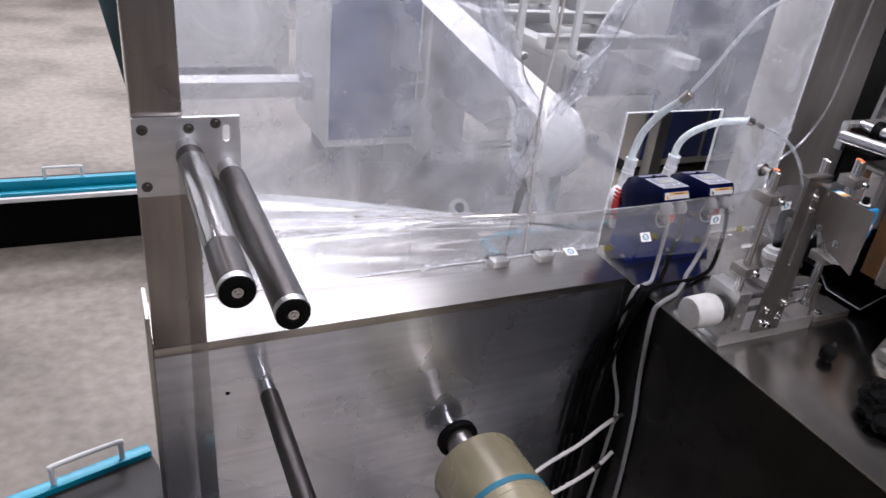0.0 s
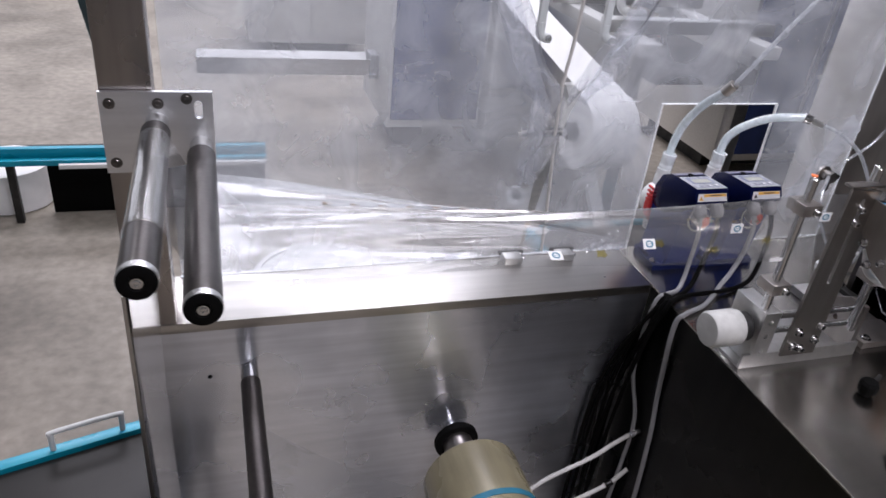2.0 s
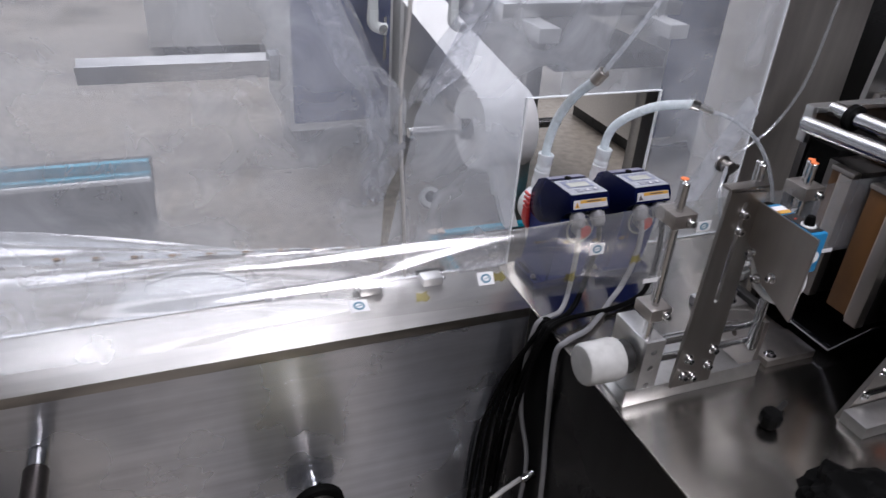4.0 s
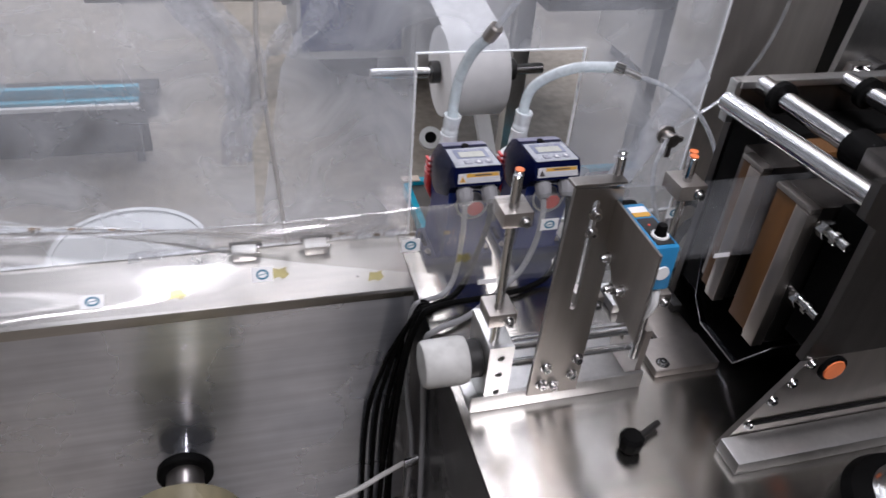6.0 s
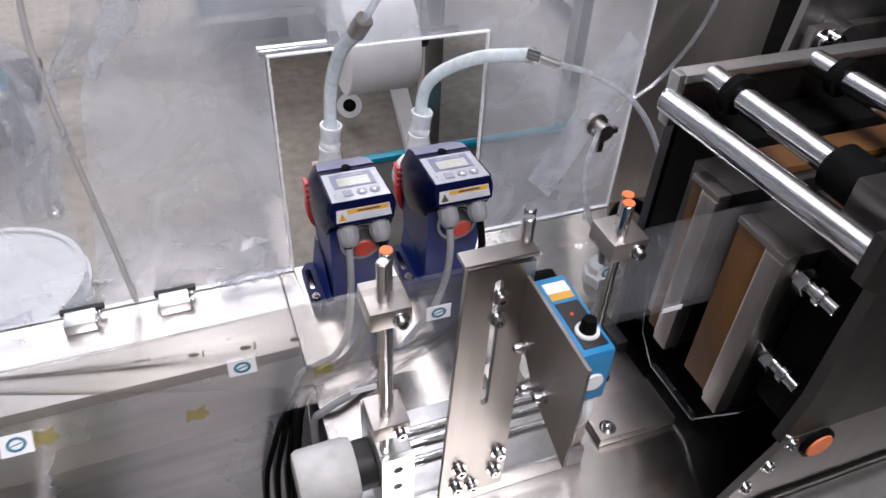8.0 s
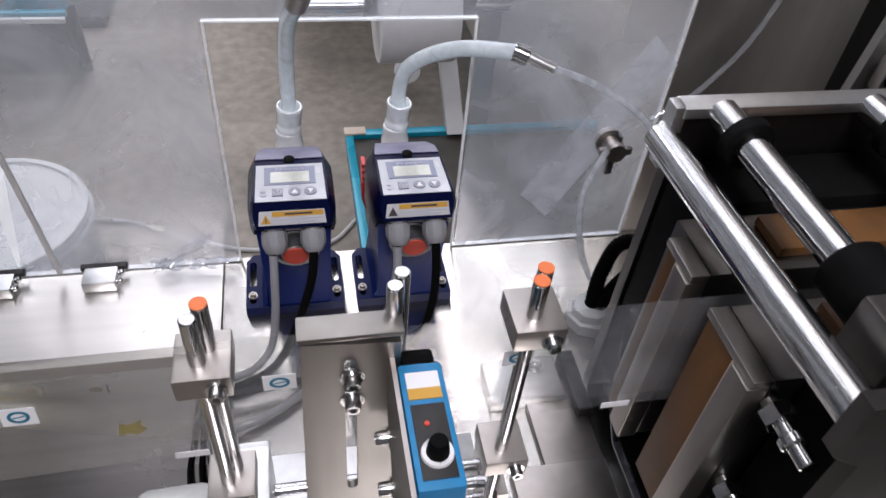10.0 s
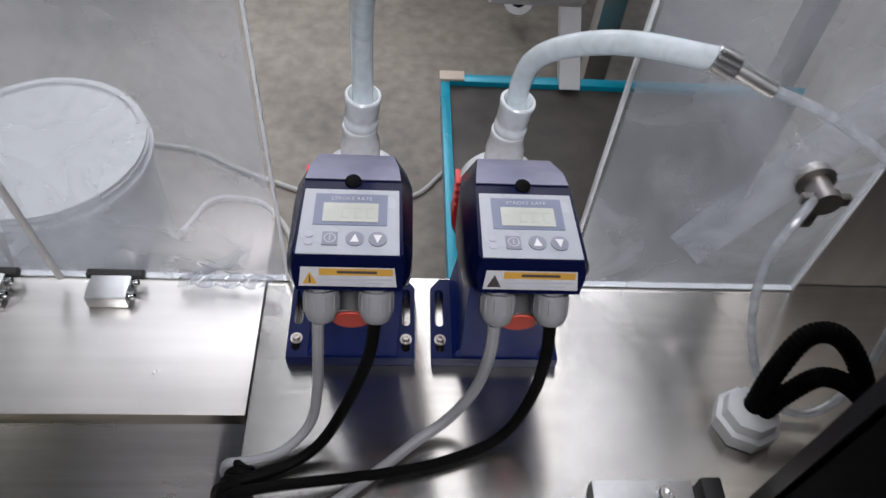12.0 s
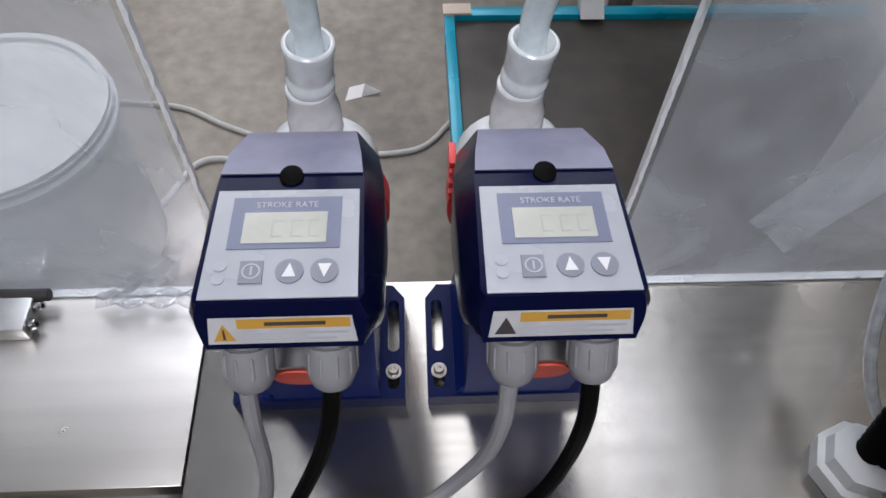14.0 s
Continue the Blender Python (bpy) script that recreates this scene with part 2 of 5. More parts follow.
BUCKET = sheet_mat("bucket_plastic", (0.93, 0.96, 0.98), 0.92, 0.8, 0.2, 8, 0.06, body=(0.92, 0.94, 0.96), glow=0.3)
BUCKET_LID = sheet_mat("bucket_lid_plastic", (0.95, 0.97, 0.98), 0.82, 0.8, 0.2, 8, 0.15, body=(0.92, 0.94, 0.96), glow=0.25)
LOOSE = sheet_mat("loose_protective_film", (0.95, 0.96, 0.98), 0.34, 0.9, 0.16, 14, 0.45, bump=0.4)
VALVE = sheet_mat("valve_plastic", (0.95, 0.98, 0.99), 0.74, 1.4, 0.18, 60, 0.12, body=(0.94, 0.97, 0.98), glow=0.25)

# ---- builders ----


def join(*meshes):
    out = bmesh.new()
    for b in meshes:
        me = bpy.data.meshes.new("tmp")
        b.to_mesh(me)
        out.from_mesh(me)
        bpy.data.meshes.remove(me)
        b.free()
    return out


def finish(name, bm, material, smooth=True):
    me = bpy.data.meshes.new(name)
    bmesh.ops.recalc_face_normals(bm, faces=bm.faces)
    bm.to_mesh(me)
    bm.free()
    me.materials.append(material)
    if smooth:
        me.shade_smooth()
        me.set_sharp_from_angle(angle=radians(32))
    return me


def part(name, bm, material, parent=None, label="", smooth=True):
    ob = new(name, finish(name, bm, material, smooth))
    if parent is not None:
        ob.parent = parent
    if label:
        ob["label"] = label
    return ob


def thing(name, label, category, group="", kind="", at=None):
    ob = new(name)
    if at is not None:
        ob.matrix_world = at
    return tagged(ob, label, category, group, kind)


def solo(name, bm, material, label, category="", group="", kind=""):
    return tagged(part(name, bm, material), label, category, group, kind)


def box(x0, x1, y0, y1, z0, z1, bevel=0.0, segments=2):
    bm = bmesh.new()
    bmesh.ops.create_cube(bm, size=1, matrix=Matrix.Translation(((x0 + x1) / 2, (y0 + y1) / 2, (z0 + z1) / 2))
                          @ Matrix.Diagonal((abs(x1 - x0), abs(y1 - y0), abs(z1 - z0), 1)))
    if bevel:
        bmesh.ops.bevel(bm, geom=bm.edges[:], offset=bevel, segments=segments, profile=0.6, affect="EDGES")
    return bm


def lathe(a, b, profile, n=28):
    """A turned body from a to b; profile: (share of the way, radius)."""
    a, b = Vector(a), Vector(b)
    turn = (b - a).to_track_quat("Z", "Y").to_matrix()
    bm, rings = bmesh.new(), []
    for s, r in profile:
        c = a.lerp(b, s)
        rings.append([bm.verts.new(c + turn @ Vector((r * math.cos(q), r * math.sin(q), 0)))
                      for q in (2 * math.pi * i / n for i in range(n))])
    for p, q in zip(rings, rings[1:]):
        for i in range(n):
            bm.faces.new((p[i], p[(i + 1) % n], q[(i + 1) % n], q[i]))
    bm.faces.new(rings[0][::-1])
    bm.faces.new(rings[-1])
    return bm


def rod(a, b, r, n=24, chamfer=0.001):
    d = (Vector(b) - Vector(a)).length
    c = min(chamfer / d, 0.3)
    return lathe(a, b, [(0, r - chamfer), (c, r), (1 - c, r), (1, r - chamfer)], n)


def pipe(a, b, r, wall, n=28):
    d = (Vector(b) - Vector(a)).length
    return lathe(a, b, [(0.0, r - wall), (0, r), (1, r), (1, r - wall), (0.02, r - wall)], n)


def spline(points, steps=8):
    p = [Vector(q) for q in points]
    p = [2 * p[0] - p[1]] + p + [2 * p[-1] - p[-2]]
    out = []
    for i in range(1, len(p) - 2):
        for k in range(steps):
            t = k / steps
            a, b, c, d = p[i - 1:i + 3]
            out.append(0.5 * (2 * b + (c - a) * t + (2 * a - 5 * b + 4 * c - d) * t * t + (3 * b - a - 3 * c + d) * t ** 3))
    return out + [p[-2]]


def cable(points, r, n=10, steps=8, ribs=0.0):
    """A round cable swept along a smooth line."""
    line = spline(points, steps)
    bm, rings, up = bmesh.new(), [], Vector((0.13, 0.31, 0.94))
    for i, c in enumerate(line):
        d = (line[min(i + 1, len(line) - 1)] - line[max(i - 1, 0)]).normalized()
        s = d.cross(up).normalized()
        up = s.cross(d).normalized()
        rr = r * (1 + ribs * (i % 2))
        rings.append([bm.verts.new(c + rr * (math.cos(q) * s + math.sin(q) * up)) for q in (2 * math.pi * k / n for k in range(n))])
    for p, q in zip(rings, rings[1:]):
        for i in range(n):
            bm.faces.new((p[i], p[(i + 1) % n], q[(i + 1) % n], q[i]))
    bm.faces.new(rings[0][::-1])
    bm.faces.new(rings[-1])
    return bm


def slot_loop(cx, cy, w, h, n=6):
    """A long round-ended hole, centre, full width and height, with round ends at top and bottom."""
    r = w / 2
    top = [(cx + r * math.cos(q), cy + h / 2 - r + r * math.sin(q)) for q in (math.pi * i / n for i in range(n + 1))]
    low = [(cx - r * math.cos(q), cy - h / 2 + r - r * math.sin(q)) for q in (math.pi * i / n for i in range(n + 1))]
    return top + low


def plate(outline, holes, thick, place, bevel=0.0):
    """A flat plate from an outline with holes in its own plane (u, v), thick along its normal; place carries it into the world."""
    bm = bmesh.new()
    for loop in [outline] + holes:
        vs = [bm.verts.new((u, v, 0)) for u, v in loop]
        for i in range(len(vs)):
            bm.edges.new((vs[i], vs[(i + 1) % len(vs)]))
    bmesh.ops.triangle_fill(bm, use_beauty=True, use_dissolve=True, edges=bm.edges[:])
    got = bmesh.ops.extrude_face_region(bm, geom=bm.faces[:])
    bmesh.ops.translate(bm, verts=[v for v in got["geom"] if isinstance(v, bmesh.types.BMVert)], vec=(0, 0, thick))
    bmesh.ops.transform(bm, matrix=place, verts=bm.verts)
    return bm


UPRIGHT_Y = Matrix(((1, 0, 0, 0), (0, 0, -1, 0), (0, 1, 0, 0), (0, 0, 0, 1)))  # u: x, v: z, thick towards -y
UPRIGHT_X = Matrix(((0, 0, 1, 0), (1, 0, 0, 0), (0, 1, 0, 0), (0, 0, 0, 1)))   # u: y, v: z, thick towards +x


def in_y(y):
    return Matrix.Translation((0, y, 0)) @ UPRIGHT_Y


def in_x(x):
    return Matrix.Translation((x, 0, 0)) @ UPRIGHT_X


def screw(at, way, r=0.005, h=0.005, parent=None, name="screw", material=None):
    """A socket-head screw with its hexagon recess and washer, head towards way."""
    at, way = Vector(at), Vector(way).normalized()
    head = lathe(at, at + way * h, [(0, r), (0.8, r), (1, r * 0.86), (1, r * 0.5), (0.35, r * 0.45)], 14)
    wash = lathe(at - way * 0.0002, at + way * 0.0012, [(0, r * 1.5), (1, r * 1.5)], 16)
    return part(name, join(head, wash), material or CHROME, parent)


def loft(sections):
    bm = bmesh.new()
    rings = [[bm.verts.new(p) for p in s] for s in sections]
    n = len(rings[0])
    for p, q in zip(rings, rings[1:]):
        for i in range(n):
            bm.faces.new((p[i], p[(i + 1) % n], q[(i + 1) % n], q[i]))
    bm.faces.new(rings[0][::-1])
    bm.faces.new(rings[-1])
    return bm


def lettering(text, size, place, material, parent, name="lettering"):
    """Flat raised letters in the built-in font, turned into a mesh."""
    cu = bpy.data.curves.new("letters", "FONT")
    cu.body, cu.size, cu.extrude, cu.align_x, cu.align_y = text, size, 0.00008, "CENTER", "CENTER"
    tmp = bpy.data.objects.new("letters", cu)
    me = bpy.data.meshes.new_from_object(tmp)
    bpy.data.objects.remove(tmp)
    bpy.data.curves.remove(cu)
    me.transform(place)
    me.materials.clear()
    me.materials.append(material)
    ob = new(name, me)
    ob.parent = parent
    return ob


def sheet(nu, nv, at):
    """A surface from at(u, v), u and v from 0 to 1."""
    bm = bmesh.new()
    g = [[bm.verts.new(at(i / nu, j / nv)) for j in range(nv + 1)] for i in range(nu + 1)]
    for i in range(nu):
        for j in range(nv):
            bm.faces.new((g[i][j], g[i + 1][j], g[i + 1][j + 1], g[i][j + 1]))
    return bm

# ---- hall ----
solo("floor", box(-7, 8, -6, 8, -0.1, 0), CONCRETE, "worn grey-brown concrete factory floor with stains", "floor", kind="structure")
solo("ceiling", box(-7, 8, -6, 8, 4.4, 4.5), CEIL_PAINT, "grey factory ceiling", "ceiling", kind="structure")
solo("wall_west", box(-7.2, -7, -6, 8, 0, 4.4), WALL_PAINT, "pale painted hall wall", "wall", kind="structure")
solo("wall_east", box(8, 8.2, -6, 8, 0, 4.4), WALL_PAINT, "pale painted hall wall", "wall", kind="structure")
solo("wall_south", box(-7, 8, -6.2, -6, 0, 4.4), WALL_PAINT, "pale painted hall wall", "wall", kind="structure")
# unseen wall, its window opening added to go with the back light
solo("wall_north", plate([(-7, 0), (8, 0), (8, 4.4), (-7, 4.4)], [[(-6, 0.9), (-6, 4.2), (6.5, 4.2), (6.5, 0.9)]], 0.2, in_y(8.2)), WALL_PAINT,
     "pale painted hall wall with a long window", "wall", kind="structure")

# ---- machine body ----
Z = 0.85
D = 0.152
# the left half: a shallow ledge over a tall front panel
ledge = solo("ledge", box(-1.026, -0.0015, 0.0, D + 0.007, Z - 0.02, Z, 0.0015), STEEL, "bright brushed stainless steel ledge of the packing machine", "machine ledge", kind="structure")
panel = solo("front_panel", plate([(-1.026, 0.08), (-0.001, 0.08), (-0.001, Z - 0.0205), (-1.026, Z - 0.0205)], [slot_loop(-0.904, 0.724, 0.009, 0.0091)],
                                  0.012, in_y(0.0135)), STEEL_DARK, "upright stainless steel front panel below the ledge", "machine panel", kind="structure")
# added plug: gives the bored hole its dark inside
part("hole_shade", box(-0.924, -0.884, 0.0145, 0.020, 0.704, 0.744, 0.001), GRIMY, panel, "dark plug added for the shade in the bored hole")
solo("end_panel", box(-1.026, -1.012, 0.015, D, 0.08, Z - 0.021), STEEL_DARK, "stainless steel end panel of the machine", "machine panel", kind="structure")
solo("left_flange", box(-1.034, -1.027, -0.006, 0.10, 0.08, Z + 0.07, 0.001), STEEL, "folded stainless steel edge flange of the panel", "machine panel", kind="structure")
# the right half: a deep box whose flat top is the deck
solo("deck", box(0.0, 1.6, -1.0, D + 0.007, Z - 0.004, Z, 0.0015), STEEL_DECK, "flat brushed stainless steel machine deck", "machine deck", kind="structure")
# side wall coloured near black for the shade that falls there
solo("deck_side", box(0.0, 0.012, -1.0, 0.0, 0.08, Z - 0.0045), STEEL_SIDE, "stainless steel side wall below the deck, shade in its colour", "machine panel", kind="structure")
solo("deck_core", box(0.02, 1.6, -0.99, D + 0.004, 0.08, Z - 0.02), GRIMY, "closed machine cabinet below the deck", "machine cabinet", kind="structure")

# ---- acrylic guard with its hinges, its protective film half peeled off ----
guard = thing("acrylic_guard", "clear scratched acrylic guard sheet hinged on the ledge", "guard sheet")
WX0, WX1, WZ = 0.020, 0.311, 1.196
part("sheet", plate([(-0.948, Z + 0.001), (WX0, Z + 0.001), (WX0, WZ), (WX1, WZ), (WX1, Z + 0.001), (0.565, Z + 0.001), (0.565, 2.1), (-0.948, 2.1)],
                    [], 0.005, in_y(D + 0.005)), ACRYLIC, guard, smooth=False)


def sawn(x, way, seed, n=90):
    """An upright sawn edge, chipped along its length."""
    rnd = random.Random(seed)
    rows = []
    for i in range(n + 1):
        z, w, d = Z + 0.001 + (WZ - Z - 0.001) * i / n, rnd.uniform(0.0014, 0.0032), rnd.uniform(0.0004, 0.0014)
        rows.append([(x - 0.0004 * way, D - d, z), (x + w * way, D - d, z), (x + 0.0016 * way, D + 0.0058, z), (x - 0.0004 * way, D + 0.0058, z)])
    return loft(rows)


part("cut_edge", join(sawn(WX0, 1, 3), sawn(WX1, -1, 5),
                      box(WX0, WX1, D - 0.0008, D + 0.0058, WZ - 0.0014, WZ + 0.0004), box(0.5635, 0.5655, D - 0.0008, D + 0.0058, Z + 0.001, 2.1),
                      box(-0.948, WX0, D - 0.0008, D + 0.0058, Z + 0.0008, Z + 0.0022), box(WX1, 0.5655, D - 0.0008, D + 0.0058, Z + 0.0008, Z + 0.0022)),
     ACRYLIC_EDGE, guard, "milky sawn edge of the sheet")


def veil(outline, y, name):
    """Thin film clinging to the sheet, with a few slack waves."""
    bm = bmesh.new()
    bm.faces.new([bm.verts.new((x, y, z)) for x, z in outline])
    bm.normal_update()
    bmesh.ops.triangulate(bm, faces=bm.faces[:], ngon_method="EAR_CLIP")
    return part(name, bm, PROTECT, guard, "dull protective film on the sheet", smooth=False)


veil([(-0.946, Z + 0.003), (-0.25, Z + 0.003), (-0.235, 1.19), (-0.33, 1.39), (-0.52, 2.08), (-0.946, 2.08)], D - 0.0025, "film_layer")
veil([(-0.248, Z + 0.003), (WX0 - 0.003, Z + 0.003), (WX0 - 0.003, WZ + 0.003), (WX1 + 0.003, WZ + 0.003), (WX1 + 0.003, Z + 0.003), (0.56, Z + 0.003),
      (0.56, 2.08), (0.12, 2.08), (-0.08, 1.41), (-0.19, 1.18)], D - 0.0025, "film_layer")


def strip(points, width, seed, slack=1.0, material=None):
    """A hanging, crumpled strip of film."""
    line = spline(points, 12)
    rnd = random.Random(seed)
    ph = [rnd.uniform(0, 6) for _ in range(6)]

    def at(u, v):
        c = line[min(int(u * (len(line) - 1)), len(line) - 1)]
        w = width * (1 - 0.25 * math.sin(7 * u + ph[0]))
        fold = 0.010 * math.sin(9 * v + 11 * u + ph[1]) + 0.006 * math.sin(23 * u + 5 * v + ph[2])
        return c + Vector(((v - 0.5) * w + 0.004 * math.sin(31 * u + ph[3]), -0.012 + slack * fold - 0.006, 0.004 * math.sin(14 * v + ph[4])))
    return part("peeled_strip", sheet(len(line) - 1, 9, at), material or CRINKLE, guard, "crumpled clear film peeled off and hanging")


strip([(-0.52, D, 2.0), (-0.43, D, 1.62), (-0.365, D, 1.42), (-0.30, D, 1.29), (-0.245, D, 1.20), (-0.25, D, 1.12), (-0.272, D, 1.035)], 0.060, 1)
strip([(0.13, D, 2.0), (0.02, D, 1.66), (-0.06, D, 1.44), (-0.13, D, 1.30), (-0.19, D, 1.205)], 0.055, 2)


def flap(name, a, b, half, slack, seed, material, label):
    """A flat band of film from a to b on the sheet, standing off it in soft folds."""
    a, b, half = Vector((a[0], D, a[1])), Vector((b[0], D, b[1])), Vector((half[0], 0, half[1]))

    def at(u, v):
        p = a.lerp(b, u) + half * (2 * v - 1) * (1 + 0.05 * math.sin(5 * u + seed))
        p.y -= 0.006 + slack * (1 + math.sin(6 * v + 4 * u + seed) + 0.5 * math.sin(17 * u - 7 * v + 2 * seed))
        return p
    return part(name, sheet(24, 12, at), material, guard, label)


flap("loose_film", (0.416, 0.926), (0.545, 1.155), (0.0205, -0.0205), 0.0016, 1.0, LOOSE, "folded band of film hanging loose on the sheet")
flap("film_curl", (-0.086, 0.862), (-0.010, 0.904), (0.004, 0.011), 0.005, 2.2, CRINKLE, "curled scrap of film at the foot of the sheet")
flap("film_curl", (-0.075, 0.858), (0.008, 0.866), (0.002, 0.007), 0.005, 4.0, CRINKLE, "curled scrap of film at the foot of the sheet")
flap("film_curl", (-0.46, 0.862), (-0.33, 0.870), (0.002, 0.010), 0.004, 0.7, CRINKLE, "curled scrap of film at the foot of the sheet")
for hx in (-0.272, -0.150):
    hinge = thing("hinge", "small brushed steel hinge holding the acrylic sheet to the ledge", "hinge", "hinges on the ledge")
    part("leaf", box(hx - 0.021, hx + 0.019, D - 0.038, D - 0.008, Z + 0.0005, Z + 0.017, 0.002), ALU, hinge)
    part("pin", rod((hx - 0.026, D - 0.006, Z + 0.014), (hx + 0.030, D - 0.006, Z + 0.014), 0.005), GRIMY, hinge, "dark hinge pin")
    for k in (-0.030, -0.014):
        screw((hx + 0.0195, D + k, Z + 0.010), (1, 0, 0.3), 0.004, 0.006, hinge)
valve = thing("drain_valve", "dull brass butterfly valve mounted through the acrylic", "valve")
part("body", lathe((0.50, D - 0.002, 1.03), (0.50, D - 0.04, 1.03), [(0, 0.016), (0.3, 0.018), (0.35, 0.011), (0.8, 0.011), (0.82, 0.014), (1, 0.013)]), PLATE, valve)
part("wing", join(box(0.478, 0.522, D - 0.038, D - 0.030, 1.026, 1.036, 0.002), box(0.493, 0.503, D - 0.036, D - 0.03, 0.995, 1.03, 0.002)), PLATE_DARK, valve, "dark worn wing handle")
solo("tube", cable([(0.502, D - 0.030, 1.052), (0.530, D - 0.034, 1.075), (0.590, D - 0.03, 1.115), (0.645, D - 0.024, 1.20), (0.672, D - 0.016, 1.34), (0.690, D - 0.012, 1.55), (0.700, D - 0.012, 2.0)], 0.0034), TUBE_FAINT,
     "clear thin tube running up along the column from the valve", "tube")
cord = solo("cord", cable([(-0.212, D - 0.012, 2.0), (-0.210, D - 0.012, 1.42), (-0.222, D - 0.012, 1.22), (-0.208, D - 0.012, 1.0), (-0.200, D - 0.012, 0.865)], 0.0035), LIGHT_CABLE,
            "pale thin tube hanging down along the acrylic to the ledge", "tube")

# ---- left post and the two guide rollers ----
post = thing("post", "square brushed stainless steel post standing on the ledge", "post")
part("column", box(-1.024, -0.952, 0.001, 0.06, Z, 2.3, 0.003), POST_STEEL, post)
mount = thing("roller_mount", "bright steel plate that carries the guide rollers", "mounting plate")
part("plate", plate([(-1.025, 1.146), (-0.97, 1.146), (-0.868, 1.165), (-0.868, 1.272), (-1.025, 1.272)], [slot_loop(-0.889, 1.245, 0.012, 0.028)], 0.008, in_y(-0.001)), MOUNT_STEEL, mount)
for sx, sz in ((-1.011, 1.255), (-1.011, 1.163), (-0.945, 1.255), (-0.905, 1.262)):
    screw((sx, -0.009, sz), (0, -1, 0), 0.0055, 0.004, mount, material=SEAL_STEEL)


def guide_roller(x, z, wrapped):
    r = 0.0205
    ob = thing("guide_roller", "dark anodised guide roller with steel sleeve and clear film over it" if wrapped else "dark hard-anodised guide roller on a steel stub shaft",
               "roller", "guide rollers")
    part("stub_shaft", rod((x, -0.008, z), (x, -0.050, z), 0.0165), ALU, ob, "bright stub shaft")
    if wrapped:
        part("band", rod((x, -0.050, z), (x, -0.078, z), r, 32), ROLLER_DARK, ob)
        part("sleeve", rod((x, -0.078, z), (x, -0.352, z), r, 32), ROLLER_STEEL, ob, "bright steel sleeve")
        part("barrel", rod((x, -0.352, z), (x, -0.436, z), r, 32), ROLLER_DARK, ob)
    else:
        part("barrel", rod((x, -0.050, z), (x, -0.436, z), r, 32), ROLLER_DARK, ob)
    part("ring", rod((x, -0.436, z), (x, -0.446, z), r + 0.0004, 32), ALU, ob, "aluminium ring")
    part("end_cap", lathe((x, -0.446, z), (x, -0.4495, z), [(0, r - 0.0005), (0.7, r - 0.001), (1, r - 0.003), (1, 0.009), (0.4, 0.008)], 32), BLACK, ob, "black end cap")
    screw((x, -0.4478, z), (0, -1, 0), 0.0042, 0.0025, ob)
    return ob


guide_roller(-0.949, 1.225, True)
guide_roller(-0.889, 1.187, False)

# ---- on the front panel: lower roller, reel shaft and reel ----
low = thing("lower_roller", "dark roller bar on a steel stub fixed to the front panel", "roller")
part("stub_shaft", lathe((-0.833, 0.0, 0.732), (-0.833, -0.036, 0.732), [(0, 0.016), (0.5, 0.0165), (1, 0.0165)]), CHROME, low, "polished stub shaft")
part("barrel", rod((-0.833, -0.036, 0.732), (-0.833, -0.56, 0.732), 0.018, 28), ROLLER_DARK, low)
reel = thing("reel_shaft", "polished reel shaft with a black collar on the front panel", "shaft")
RX, RZ = -0.412, 0.510
part("shaft", rod((RX, 0.0, RZ), (RX, -0.70, RZ), 0.021), CHROME, reel)
part("collar", lathe((RX, -0.030, RZ), (RX, -0.046, RZ), [(0, 0.024), (0, 0.046), (0.15, 0.048), (0.85, 0.048), (1, 0.046), (1, 0.024)], 36), RUBBER, reel, "black clamping collar")
part("hub", lathe((RX, -0.046, RZ), (RX, -0.085, RZ), [(0, 0.032), (0.9, 0.032), (1, 0.028)], 30), PLATE, reel, "dull steel hub")
film_reel = thing("film_reel", "yellowish reel of wound film on the shaft", "film reel")
part("winding", lathe((RX, -0.135, RZ), (RX, -0.62, RZ), [(0, 0.03), (0, 0.098), (0.01, 0.100), (0.30, 0.100), (0.302, 0.1008), (0.325, 0.1008), (0.327, 0.100), (0.99, 0.100), (1, 0.098), (1, 0.03)], 48), CORE, film_reel)
part("tape", pipe((RX, -0.262, RZ), (RX, -0.275, RZ), 0.1014, 0.0010, 48), PRINT_TEAL, film_reel, "faint bluish print line")

# ---- the clear film web ----
FOLD = 1.188
DROP = 0.119


def web_at(u, v):
    """From the flat width under the roller to the folded, upright strip."""
    s = 2 * v - 1
    a = Vector((-0.889, -0.21 - 0.15 * s, 1.1655))
    b = Vector((0.03, -0.262 - 0.0045 * s, FOLD - DROP * abs(s) ** 1.15))
    w = u * u * (3 - 2 * u) * 0.35 + 0.65 * u
    p = a.lerp(b, w)
    p.x = a.x + (b.x - a.x) * u
    ease = math.sin(math.pi * u)
    p.z += ease * (0.003 * math.sin(5 * s + 7 * u) + 0.0015 * math.sin(13 * s - 9 * u)) - 0.012 * ease * (1 - abs(s))
    p.y += ease * 0.004 * math.sin(11 * s + 3 * u)
    for at_s, high in ((-0.82, 0.004), (-0.34, 0.006), (-0.22, 0.004), (0.10, 0.003)):
        p.z += ease * high * math.exp(-((s - at_s * (1 - 0.6 * u)) / 0.03) ** 2)
    return p


def strip_at(u, v):
    s = 2 * v - 1
    x = 0.03 + 0.50 * u
    return Vector((x, -0.2575 - 0.0045 * s - 0.0045 + 0.0012 * math.sin(20 * x + 3 * s), FOLD - DROP * abs(s) ** 1.15))


